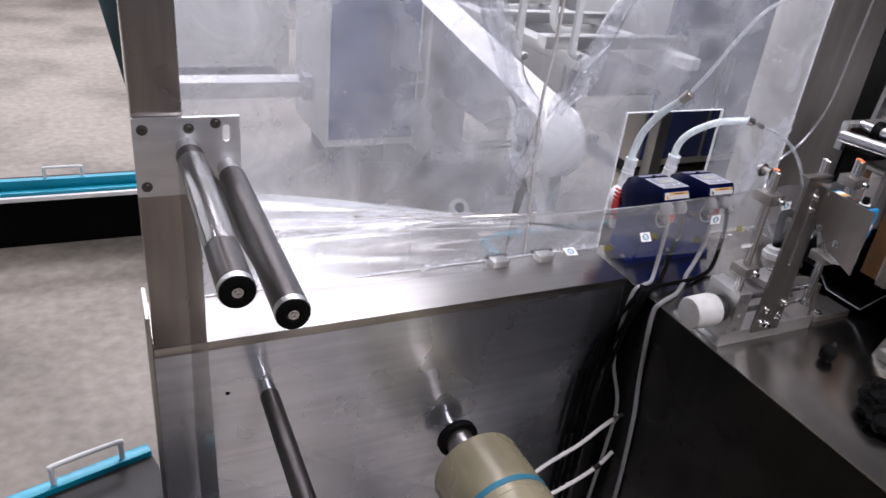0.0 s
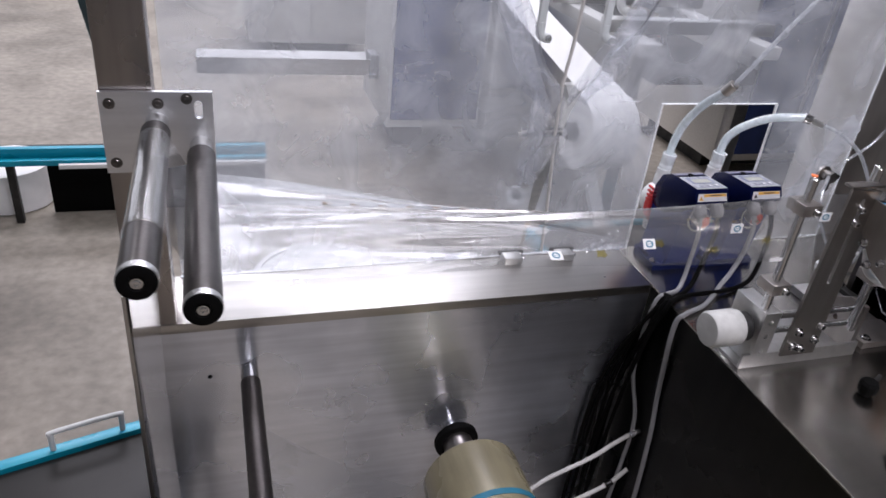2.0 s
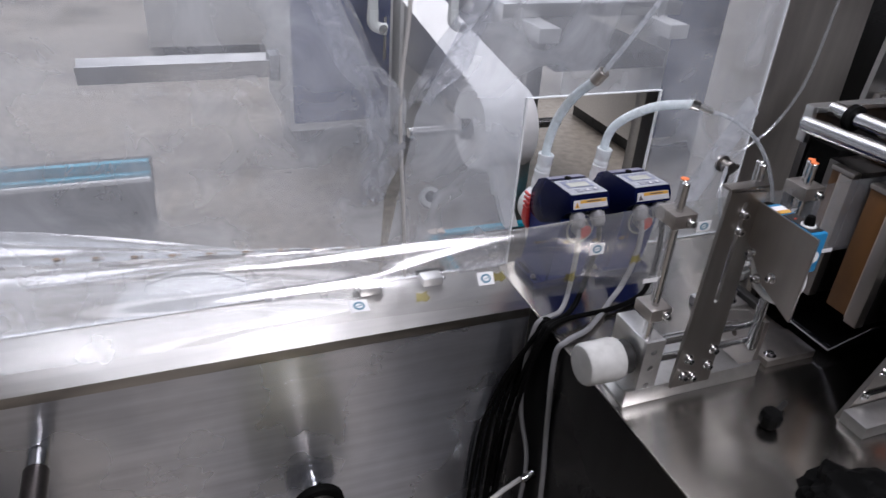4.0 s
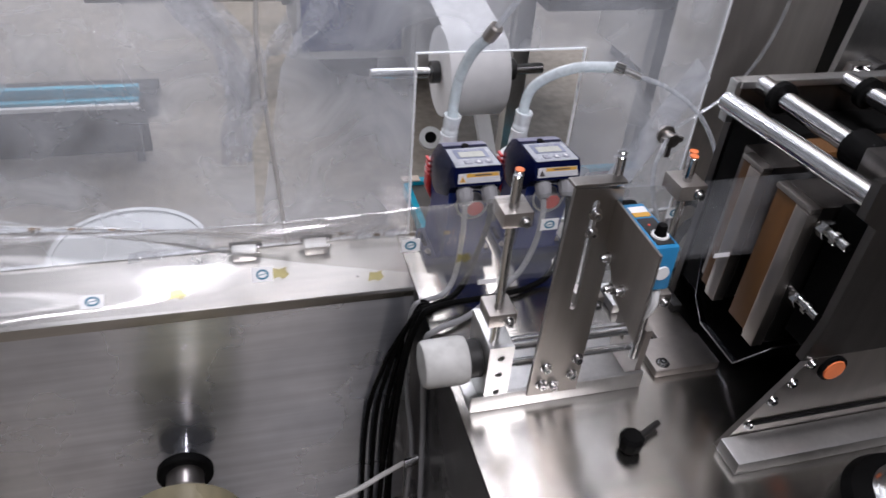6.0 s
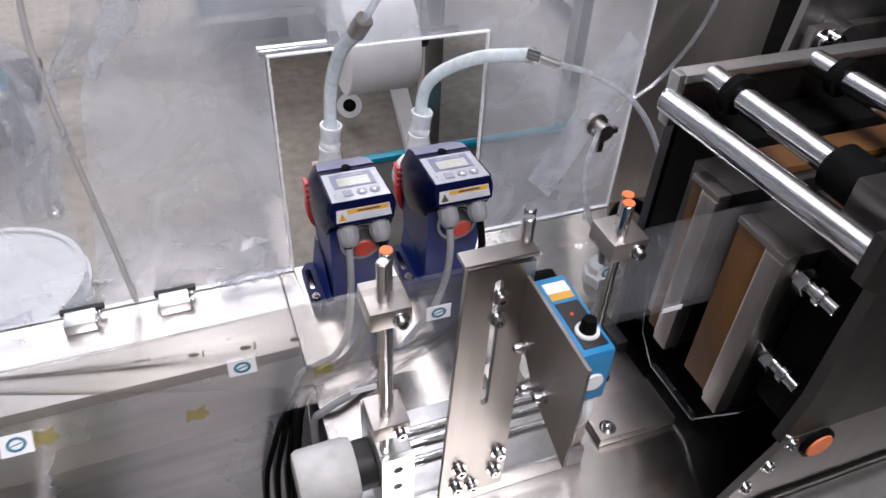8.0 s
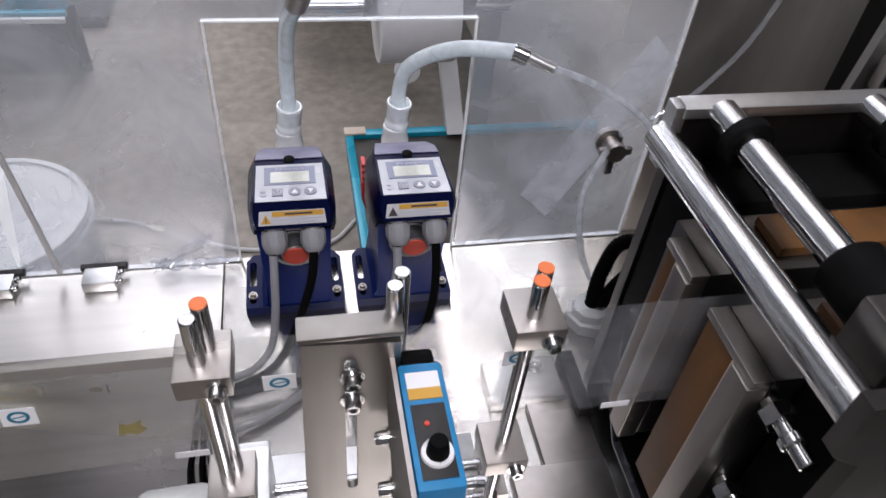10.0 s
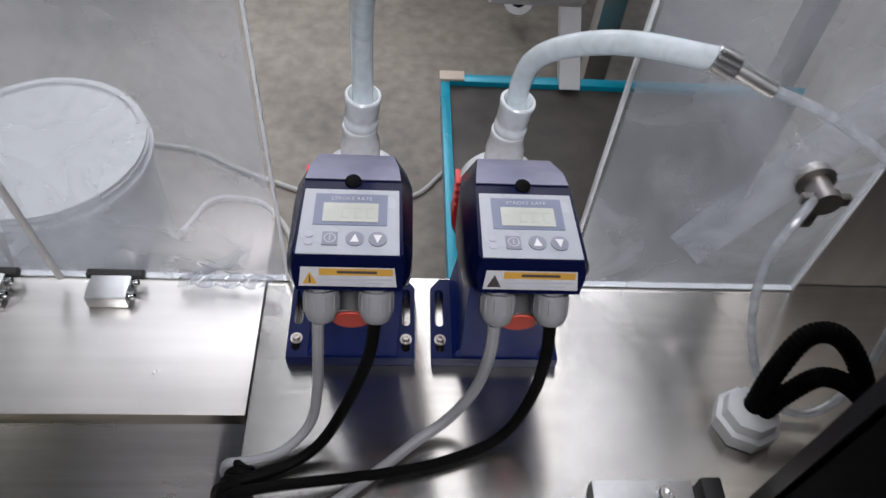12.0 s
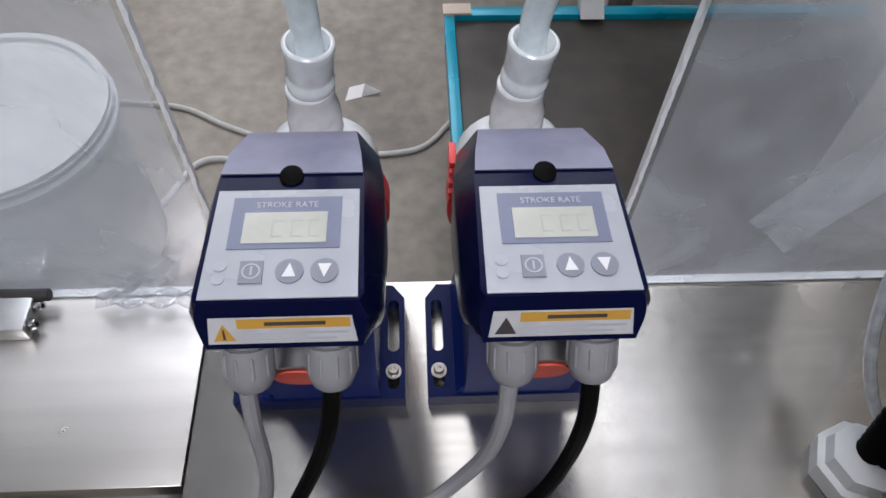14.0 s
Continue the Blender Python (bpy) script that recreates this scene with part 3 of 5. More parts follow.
web = thing("film_web", "clear packaging film folded in half over the guide rods", "film web")
part("former", sheet(46, 100, web_at), WEB_WIDE, web)
part("folded_strip", sheet(16, 28, strip_at), WEB, web)
part("wrap", sheet(18, 2, lambda u, v: Vector((-0.949 - 0.0212 * math.cos(math.pi * 0.78 * u), -0.08 - 0.27 * v, 1.225 + 0.0212 * math.sin(math.pi * 0.78 * u)))), WEB, web)
part("link", sheet(1, 2, lambda u, v: Vector((-0.9325 + 0.023 * u, -0.08 - 0.27 * v, 1.2385 - 0.051 * u))), WEB, web)
part("drop", sheet(10, 6, lambda u, v: Vector((-0.9705 + 0.002 * math.sin(9 * u + 4 * v), -0.08 - 0.27 * v, 1.225 - 1.0 * u))), WEB_WIDE, web)
part("feed", sheet(6, 3, lambda u, v: Vector((-0.835 + 0.36 * u, -0.12 - 0.27 * v, 0.713 - 0.26 * u - 0.02 * math.sin(math.pi * u)))), WEB, web)
for i in range(5):
    lx = 0.252 - 0.166 * i
    u = (lx + 0.889) / 0.919
    lv = 0.5 + 0.5 * min(0.8, 0.36 + max(0, 1 - u) * 1.07)
    if lx > 0.03:
        c, dx = Vector((lx, -0.2685, 1.151)), Vector((1, 0, 0))
        up = Vector((0, 0, 1))
    else:
        c = web_at(u, lv)
        dx = (web_at(min(1, u + 0.01), lv) - c).normalized()
        up = (web_at(u, lv - 0.04) - c).normalized()
    nn = dx.cross(up).normalized()
    up = nn.cross(dx).normalized()
    if nn.y > 0 and nn.z < 0.2:
        nn = -nn
    if nn.z < 0 and lx < 0:
        nn = -nn
    place = Matrix.Translation(c + nn * 0.0016) @ Matrix((dx, up, nn)).transposed().to_4x4()
    lab = tagged(part("film_label", plate([(-0.011, -0.008), (0.011, -0.008), (0.011, 0.008), (-0.011, 0.008)], [], 0.0004, place), PRINT_WHITE), "small white label stuck on the clear film", "label", "labels on the film")
    ring = [(0.0068 * math.cos(q), 0.0056 * math.sin(q)) for q in (2 * math.pi * k / 18 for k in range(18))]
    hole = [(0.0046 * math.cos(q), 0.0036 * math.sin(q)) for q in (2 * math.pi * k / 18 for k in range(18))]
    part("mark", join(plate(ring, [hole], 0.0003, place @ Matrix.Translation((0, 0, 0.0005))),
                      plate([(-0.004, -0.0012), (0.004, 0.0004), (0.004, 0.0012), (-0.004, -0.0004)], [], 0.0003, place @ Matrix.Translation((0, 0, 0.0006)))), PRINT_TEAL, lab, "dark teal printed mark")



def web_print(u, v, outline, material, name, lift=0.0012):
    """A small print that lies on the film at (u, v)."""
    c = web_at(u, v)
    dx = (web_at(u + 0.01, v) - c).normalized()
    up = (web_at(u, v - 0.03 if v > 0.5 else v + 0.03) - c).normalized()
    nn = dx.cross(up).normalized()
    up = nn.cross(dx).normalized()
    if nn.z < 0:
        nn = -nn
    place = Matrix.Translation(c + nn * lift) @ Matrix((dx, up, nn)).transposed().to_4x4()
    return part(name, plate(outline, [], 0.0003, place), material, web, "small mark printed on the film")


for ex in (0.018, 0.182, 0.346):
    part("edge_mark", box(ex - 0.012, ex + 0.012, -0.2695, -0.2690, 1.0695, 1.0765), PRINT_WHITE, web, "white mark on the film's lower edge")
dot_shape = [(0.0044 * math.cos(q), 0.0032 * math.sin(q)) for q in (2 * math.pi * k / 12 for k in range(12))]
for k in range(18):
    u = 0.93 - 0.044 * k
    web_print(u, 0.28, dot_shape, PRINT_BROWN, "register_dot")
    web_print(u + 0.008, 0.28, [(-0.0006, -0.005), (0.0006, -0.005), (0.0014, 0.006), (0.0002, 0.006)], PRINT_BROWN, "register_dash")
leaf = [(-0.009, -0.006), (-0.002, -0.004), (0.003, -0.007), (0.010, -0.002), (0.006, 0.003), (0.008, 0.007), (-0.001, 0.004), (-0.007, 0.006)]
for k in range(4):
    web_print(0.95 - 0.115 * k, 0.84 + 0.05 * (k % 2), leaf, PRINT_OLIVE, "yellow_print")
teal = bmesh.new()
teal.faces.new([teal.verts.new(p) for p in ((-1.026, 0.045, 1.306), (-1.050, 0.055, 1.43), (-1.044, 0.060, 1.52), (-1.046, 0.062, 1.75), (-1.026, 0.05, 1.75))])
part("film_scrap", teal, TEAL_FILM, post, "dull teal scrap of film clinging to the post")

# ---- film guide stand on the deck ----
stand = thing("film_guide_stand", "machined steel film guide stand bolted to the deck", "guide stand")
part("front_rail", box(0.012, 0.274, -0.283, -0.277, Z, Z + 0.030, 0.001), ALU, stand, "bright folded rail")
part("foot", box(0.012, 0.274, -0.277, -0.150, Z, Z + 0.005, 0.001), ALU, stand)


def slotted(x0, x1, zs):
    return [slot_loop((x0 + x1) / 2, z, 0.010, 0.0101) for z in zs]


part("left_cheek", plate([(0.030, Z + 0.005), (0.064, Z + 0.005), (0.064, 0.968), (0.030, 0.968)], slotted(0.030, 0.064, (0.885, 0.918, 0.948)), 0.006, in_y(-0.276)), ALU, stand)
part("left_block", box(0.030, 0.064, -0.2755, -0.20, Z + 0.006, 0.968, 0.002), ALU, stand)
part("right_cheek", plate([(-0.276, Z + 0.005), (-0.20, Z + 0.005), (-0.20, 0.93), (-0.24, 0.955), (-0.276, 0.955)], [slot_loop(-0.255, 0.90, 0.012, 0.0121), slot_loop(-0.225, 0.90, 0.012, 0.0121)],
                          0.010, in_x(0.262)), PLATE, stand)
for ry, rz in ((-0.252, 0.938), (-0.252, 0.905), (-0.225, 0.920)):
    part("cross_rod", rod((0.064, ry, rz), (0.262, ry, rz), 0.006), CHROME, stand, "polished cross rod")
part("slotted_plate", plate([(0.092, 0.872), (0.166, 0.872), (0.164, 1.203), (0.102, 1.208)], [slot_loop(0.132, 1.108, 0.008, 0.165)], 0.006, in_y(-0.281)), PLATE_DARK, stand, "grey slotted upright plate")
part("slotted_plate_lip", box(0.100, 0.166, -0.287, -0.268, 1.2085, 1.213, 0.001), PLATE_DARK, stand)
for sx, sz in ((0.133, 1.172), (0.133, 1.146), (0.110, 0.893), (0.128, 0.888), (0.153, 0.905), (0.112, 0.925), (0.156, 0.935)):
    screw((sx, -0.287, sz), (0, -1, 0), 0.0055, 0.009, stand)
for px, cap, top in ((0.040, True, 1.221), (0.164, False, 1.236), (0.259, True, 1.228)):
    for k in (-0.0065, 0.0045):
        part("guide_rod", rod((px + (0.0035 if k > 0 else -0.0025), -0.2625 + k, 0.955 if px < 0.1 else 0.90), (px + (0.0035 if k > 0 else -0.0025), -0.2625 + k, top), 0.0055), CHROME, stand, "polished guide rod")
        if cap and (px > 0.1 or k > 0):
            part("rod_cap", rod((px + (0.0035 if k > 0 else -0.0025), -0.2625 + k, top), (px + (0.0035 if k > 0 else -0.0025), -0.2625 + k, top + 0.0016), 0.0056, 16, 0.0004), ORANGE, stand, "orange rod cap")
    for cz in ((1.170 if px < 0.1 else 1.186, 1.018) if cap else (1.02,)):
        part("clamp_block", box(px - 0.018, px + 0.018, -0.284 if cap else -0.276, -0.244, cz - 0.010, cz + 0.010, 0.0015), PLATE, stand, "brownish steel clamp block")
        screw((px + 0.008, -0.284 if cap else -0.276, cz - 0.002), (0, -1, 0), 0.005, 0.008, stand)
knob = thing("hand_knob", "white round plastic hand knob on the guide stand", "knob")
part("cap", lathe((-0.052, -0.245, 0.918), (0.010, -0.245, 0.918), [(0, 0.022), (0.02, 0.030), (0.10, 0.033), (0.85, 0.034), (1, 0.032)], 36), KNOB_GREY, knob)
part("collar", rod((0.010, -0.245, 0.918), (0.030, -0.245, 0.918), 0.027), GRIMY, knob, "dark collar")

# ---- mark sensor on its plate ----
sensor = thing("mark_sensor", "blue photoelectric mark sensor on a steel plate", "sensor")
part("mount_plate", plate([(-0.392, 1.185), (-0.284, 1.188), (-0.284, 1.130), (-0.330, 1.082), (-0.392, 1.058)], [], 0.003, in_x(0.157)), PLATE, sensor, "dark steel mounting plate")
part("housing", box(0.161, 0.190, -0.378, -0.290, 1.125, 1.184, 0.003), SENSOR_BLUE, sensor)
part("rear_cap", box(0.164, 0.187, -0.290, -0.276, 1.150, 1.182, 0.005), BLACK, sensor, "black rear plug")
part("display", box(0.165, 0.186, -0.372, -0.322, 1.184, 1.1852, 0.0004), GRIMY, sensor, "dark display window")
part("sticker", box(0.165, 0.186, -0.318, -0.310, 1.184, 1.1848), PRINT_YELLOW, sensor, "yellow sticker")
part("sticker", box(0.165, 0.186, -0.310, -0.298, 1.184, 1.1848), PRINT_WHITE, sensor, "white sticker")
part("lamp", rod((0.173, -0.336, 1.185), (0.173, -0.336, 1.1862), 0.0017, 10, 0.0003), RED_KNOB, sensor, "small red lamp")
part("dial", lathe((0.176, -0.356, 1.185), (0.176, -0.356, 1.187), [(0, 0.010), (1, 0.0095)], 24), PRINT_WHITE, sensor, "white dial ring")
part("dial_knob", lathe((0.176, -0.356, 1.187), (0.176, -0.356, 1.199), [(0, 0.007), (0.8, 0.006), (1, 0.005)], 18), BLACK, sensor, "black dial knob")
part("lens", lathe((0.1755, -0.378, 1.150), (0.1755, -0.3800, 1.150), [(0, 0.009), (1, 0.0085)], 24), PRINT_WHITE, sensor, "round white lens")
part("lead", cable([(0.181, -0.368, 1.126), (0.181, -0.372, 1.095), (0.178, -0.352, 1.062), (0.172, -0.315, 1.065), (0.170, -0.298, 1.10)], 0.0055), WHITE_PP, sensor, "white sensor lead")
for sy, sz in ((-0.300, 1.115), (-0.322, 1.085), (-0.345, 1.10)):
    screw((0.157, sy, sz), (-1, 0, 0), 0.005, 0.010, sensor)

# ---- the two dosing pumps ----


SLIM = 0.955


def dosing_pump(cx, base_cx, label):
    """Base with slotted flanges, tapered housing, tilted key panel, glands, dial and the liquid end at the back."""
    ob = thing("dosing_pump", label, "dosing pump", "dosing pumps on the deck", at=Matrix.Translation((cx, 0, Z)) @ Matrix.Diagonal((SLIM, 1, 1, 1)))
    b, k = (base_cx - cx) / SLIM, 1 / SLIM
    flange = [(b - 0.061 * k, 0.053), (b + 0.061 * k, 0.053), (b + 0.061 * k, 0.135), (b + 0.052 * k, 0.147), (b - 0.052 * k, 0.147), (b - 0.061 * k, 0.135)]
    holes = [slot_loop(b + s * 0.0525 * k, 0.1115, 0.0090, 0.044) for s in (-1, 1)] + [slot_loop(b + s * 0.0525 * k, 0.070, 0.009, 0.020) for s in (-1, 1)]
    base = part("base", plate(flange, holes, 0.014, Matrix.Translation((0, 0, 0.0002))), NAVY_FLANGE, ob)
    for s in (-1, 1):
        screw((b + s * 0.0525 * k, 0.0735, 0.0142), (0, 0, 1), 0.0040, 0.005, base, "bolt", PLATE)
        part("gusset", loft([[(b + s * 0.043, y, 0.014), (b + s * 0.036, y, 0.014), (b + s * 0.036, y, h)] for y, h in ((0.056, 0.03), (0.10, 0.065), (0.146, 0.065))]), NAVY_BASE, base)
    part("pedestal", loft([[(-w, y0, z), (w, y0, z), (w, y1, z), (-w, y1, z)] for z, w, y0, y1 in ((0.0145, 0.039, 0.055, 0.146), (0.05, 0.039, 0.048, 0.148), (0.11, 0.041, 0.040, 0.150), (0.165, 0.043, 0.034, 0.152))]), NAVY_BASE, ob)

    def ring(y, z0, zt, hw, tw, shoulder=0.022):
        return [(-hw * 0.94, y, z0), (-hw, y, z0 + 0.012), (-hw, y, zt - shoulder), (-tw, y, zt), (tw, y, zt), (hw, y, zt - shoulder), (hw, y, z0 + 0.012), (hw * 0.94, y, z0)]
    first = ring(0.0150, 0.184, 0.2100, 0.0420, 0.0390, 0.008)
    first = [(x, 0.0150 + (z - 0.1953) * 0.404, z) for x, y, z in first]
    body = loft([first, ring(0.024, 0.174, 0.2112, 0.0465, 0.0415, 0.014), ring(0.040, 0.150, 0.2105, 0.0490, 0.0410),
                 ring(0.098, 0.120, 0.2060, 0.0495, 0.0395), ring(0.118, 0.118, 0.2020, 0.0490, 0.0375), ring(0.150, 0.118, 0.1850, 0.0450, 0.0330), ring(0.155, 0.122, 0.180, 0.042, 0.031)])
    bmesh.ops.bevel(body, geom=[e for e in body.edges if e.is_manifold and e.calc_face_angle() > 0.35], offset=0.0022, segments=2, profile=0.6, affect="EDGES")
    housing = part("housing", body, NAVY, ob)
    # the key panel lies in the tilted top; its own plane: u to the right, v to the back
    tilt = math.atan2(0.2060 - 0.2115, 0.098 - 0.016)
    top = Matrix.Translation((0, 0.056, 0.2091)) @ Matrix.Rotation(tilt, 4, "X")

    def flat(outline, lift, thick=0.0005):
        return plate(outline, [], thick, top @ Matrix.Translation((0, 0, lift)))

    def quad(x0, x1, y0, y1):
        return [(x0, y0), (x1, y0), (x1, y1), (x0, y1)]

    def disc(x, y, r, n=22):
        return [(x + r * math.cos(q), y + r * math.sin(q)) for q in (2 * math.pi * k / n for k in range(n))]
    keys = part("key_panel", flat([(-0.0385, -0.0345), (0.0385, -0.0345), (0.0375, 0.0325), (-0.0375, 0.0325)], 0.0002, 0.0007), PANEL_GREY, ob, "pale grey membrane panel")
    part("display_frame", flat(quad(-0.0285, 0.0285, -0.0060, 0.0270), 0.0010), PANEL_FRAME, keys, "slate display border")
    part("display", flat(quad(-0.0215, 0.0215, -0.0030, 0.0165), 0.0016), LCD, keys, "pale liquid crystal display")
    lettering("STROKE RATE", 0.0052, top @ Matrix.Translation((0, 0.0216, 0.0017)), PRINT_GREY, keys)
    for dx in (-0.004, 0.006, 0.0150):
        part("digit", join(flat(quad(dx - 0.0028, dx + 0.0028, 0.0105, 0.0114), 0.0022, 0.0001), flat(quad(dx - 0.0030, dx - 0.0020, 0.0012, 0.0105), 0.0022, 0.0001),
                           flat(quad(dx - 0.0028, dx + 0.0028, 0.0004, 0.0013), 0.0022, 0.0001)), LCD_DIGIT, keys, "faint display digit")
    part("status_lamp", join(flat(disc(-0.0300, -0.0160, 0.0032), 0.0010), flat(disc(-0.0300, -0.0235, 0.0032), 0.0010)), PRINT_PALE, keys, "dull status lamps")
    power = part("power_key", flat(quad(-0.0200, -0.0085, -0.0265, -0.0135), 0.0010, 0.0009), BUTTON, keys, "square power key")
    part("power_sign", join(plate(disc(-0.0142, -0.0198, 0.0046), [disc(-0.0142, -0.0198, 0.0037)[::-1]], 0.0002, top @ Matrix.Translation((0, 0, 0.0020))),
                            flat(quad(-0.0147, -0.0137, -0.0222, -0.0170), 0.0021, 0.0002)), PRINT_GREY, power)
    for kx, up in ((0.0045, 1), (0.0218, -1)):
        key = part("arrow_key", flat(disc(kx, -0.0198, 0.0070), 0.0010, 0.0009), BUTTON, keys, "round arrow key")
        part("arrow", flat([(kx - 0.0034, -0.0198 - up * 0.0036), (kx + 0.0034, -0.0198 - up * 0.0036), (kx, -0.0198 + up * 0.0044)][::up], 0.0021, 0.0002), PRINT_WHITE, key, "white arrow")
    part("badge", lathe((0, 0.0985, 0.2062), (0, 0.0983, 0.2085), [(0, 0.0065), (0.7, 0.0065), (1, 0.005)], 24), BLACK, ob, "black round plug")
    # the slope behind the panel, paler because window sheen is in its colour
    part("hood", loft([[(-w, y, z), (w, y, z), (w, y, z + 0.0009), (-w, y, z + 0.0009)] for y, z, w in ((0.1005, 0.2062, 0.0388), (0.118, 0.2024, 0.0372), (0.1485, 0.1862, 0.0326))]), NAVY_TOP, ob, "lighter top slope, sheen in its colour")
    # the warning label on the front lip
    lip = Matrix.Translation((0, 0.0146, 0.1953)) @ Matrix.Rotation(radians(68), 4, "X")

    def front(outline, lift, thick=0.0002):
        return plate(outline, [], thick, lip @ Matrix.Translation((0, 0, lift)))
    warn = part("warning_label", front([(-0.0370, -0.0080), (0.0370, -0.0080), (0.0350, 0.0078), (-0.0350, 0.0078)], 0.0004, 0.0003), LABEL_GREY, ob, "white and amber warning label")
    part("amber_bar", front(quad(-0.0215, 0.0340, 0.0014, 0.0070), 0.0008), PRINT_YELLOW, warn)
    part("triangle", front([(-0.0340, -0.0060), (-0.0230, -0.0060), (-0.0285, 0.0042)], 0.0008), PRINT_YELLOW if base_cx < 0.15 else PRINT_DARK, warn, "warning triangle")
    part("triangle_mark", front([(-0.0292, -0.0048), (-0.0278, -0.0048), (-0.0281, 0.0012), (-0.0289, 0.0012)], 0.0011), PRINT_DARK, warn)
    part("caption_bar", front(quad(-0.008, 0.022, 0.0032, 0.0053), 0.0011), PRINT_DARK, warn)
    for k in range(2):
        part("text_bar", front(quad(-0.019, 0.033 - 0.006 * k, -0.0024 - 0.0034 * k, -0.0010 - 0.0034 * k), 0.0008), PRINT_PALE, warn)
    # glands and dial
    for gx in (-0.0218, 0.0212):
        a, w = Vector((gx, 0.024, 0.178)), Vector((0, -0.62, -0.78)).normalized()
        gland = part("cable_gland", lathe(a, a + w * 0.032, [(0, 0.010), (0.2, 0.0105), (0.22, 0.0135), (0.72, 0.0138), (0.95, 0.0105), (1, 0.0085), (1, 0.0055)], 18), GREY_GLAND, ob, "grey ribbed cable gland")
        part("gland_ribs", join(*[rod(a + w * 0.010 + 0.0131 * Vector((math.cos(q), math.sin(q) * 0.78, -math.sin(q) * 0.62)), a + w * 0.022 + 0.0131 * Vector((math.cos(q), math.sin(q) * 0.78, -math.sin(q) * 0.62)), 0.0012, 6, 0.0005)
                                  for q in (2 * math.pi * k / 10 for k in range(10))]), GREY_GLAND, gland)
    dial = part("stroke_dial", lathe((0, 0.046, 0.140), (0, 0.017, 0.1355), [(0, 0.0185), (0.3, 0.0185), (0.32, 0.0165), (0.97, 0.0165), (1, 0.015)], 30), ALU, ob, "knurled steel adjusting knob")
    part("dial_face", lathe((0, 0.0168, 0.1355), (0, 0.0158, 0.1353), [(0, 0.0150), (1, 0.0145)], 28), RED_KNOB, dial, "red knob face")
    part("scale", plate(disc(0, 0, 0.0300, 30), [disc(0, 0, 0.0262, 30)[::-1]], 0.0012, Matrix.Translation((0, 0.0322, 0.136)) @ Matrix.Rotation(radians(90), 4, "X")), PRINT_WHITE, dial, "white printed scale ring")
    # liquid end
    head = part("liquid_end", lathe((0, 0.171, 0.105), (0, 0.209, 0.105), [(0, 0.040), (0.08, 0.042), (0.7, 0.042), (0.9, 0.040), (1, 0.034)], 36), VALVE, ob, "translucent white pump head")
    part("red_plate", join(lathe((0, 0.150, 0.105), (0, 0.171, 0.105), [(0, 0.047), (0.1, 0.0495), (0.9, 0.0495), (1, 0.047)], 40),
                           *[box(-0.0490, -0.044, 0.152, 0.170, 0.118 + 0.010 * k, 0.123 + 0.010 * k, 0.001) for k in range(4)]), RED, ob, "red ribbed backing plate")
    for q in range(4):
        sx, sz = 0.027 * math.cos(q * math.pi / 2 + 0.78), 0.105 + 0.027 * math.sin(q * math.pi / 2 + 0.78)
        screw((sx, 0.2095, sz), (0, 1, 0), 0.004, 0.003, head)
    part("valve_seat", lathe((0, 0.193, 0.145), (0, 0.193, 0.182), [(0, 0.019), (0.45, 0.0185), (0.75, 0.0160), (0.80, 0.0164), (0.97, 0.0164), (1, 0.0156)], 28), VALVE, ob, "translucent valve seat")
    part("valve_nut", lathe((0.001, 0.193, 0.182), (0.004, 0.192, 0.217), [(0, 0.0150), (0.05, 0.0158), (0.20, 0.0160), (0.26, 0.0148), (0.34, 0.0148), (0.40, 0.0156), (0.80, 0.0158), (0.88, 0.0166), (0.97, 0.0164), (1, 0.0152), (1, 0.0138), (0.7, 0.0095)], 28), VALVE, ob, "translucent hose nut")
    part("suction_valve", lathe((0, 0.193, 0.065), (0, 0.193, 0.03), [(0, 0.016), (0.3, 0.018), (1, 0.017)], 24), VALVE, ob, "translucent suction valve")
    return ob


# housing navy made paler, with the light on its top in the colour
NAVY_TOP = mat("navy_plastic_sheen", (0.21, 0.21, 0.30), 0.36, 0, 0.10, 60, 0.04, stain=0.15, stain_scale=25)
dosing_pump(0.0970, 0.091, "navy blue dosing pump with grey key panel, bolted near the seam")
dosing_pump(0.2305, 0.2290, "navy blue dosing pump with grey key panel and red side plate")

# hoses and cables of the pumps
hose = thing("pump_hose", "milky silicone hose rising from a pump to a steel clamp", "hose", "hoses of the pumps")
part("hose", cable([(0.1005, 0.192, 1.050), (0.1005, 0.192, 1.085), (0.1015, 0.175, 1.14), (0.106, 0.135, 1.20), (0.117, 0.090, 1.245)], 0.0090, 14), HOSE, hose)
part("clamp", rod((0.1155, 0.094, 1.240), (0.1225, 0.080, 1.262), 0.0108), PLATE, hose, "dark steel hose clamp")
part("thin_tube", cable([(0.121, 0.082, 1.258), (0.150, 0.070, 1.31), (0.20, 0.06, 1.39), (0.26, 0.06, 1.45), (0.36, 0.07, 1.475), (0.50, 0.08, 1.48), (0.64, 0.10, 1.50)], 0.0045), HOSE_CLEAR, hose, "clear thin tube")
hose2 = thing("pump_hose", "milky silicone hose bending over to a steel clamp", "hose", "hoses of the pumps")
part("hose", cable([(0.2335, 0.192, 1.050), (0.2335, 0.192, 1.085), (0.239, 0.180, 1.118), (0.258, 0.157, 1.148), (0.292, 0.126, 1.174), (0.345, 0.095, 1.185)], 0.0090, 14), HOSE, hose2)
part("clamp", rod((0.338, 0.098, 1.1855), (0.354, 0.092, 1.181), 0.0104), CHROME, hose2, "bright steel hose clamp")
part("barb", rod((0.352, 0.093, 1.182), (0.382, 0.083, 1.171), 0.0062), ALU, hose2)
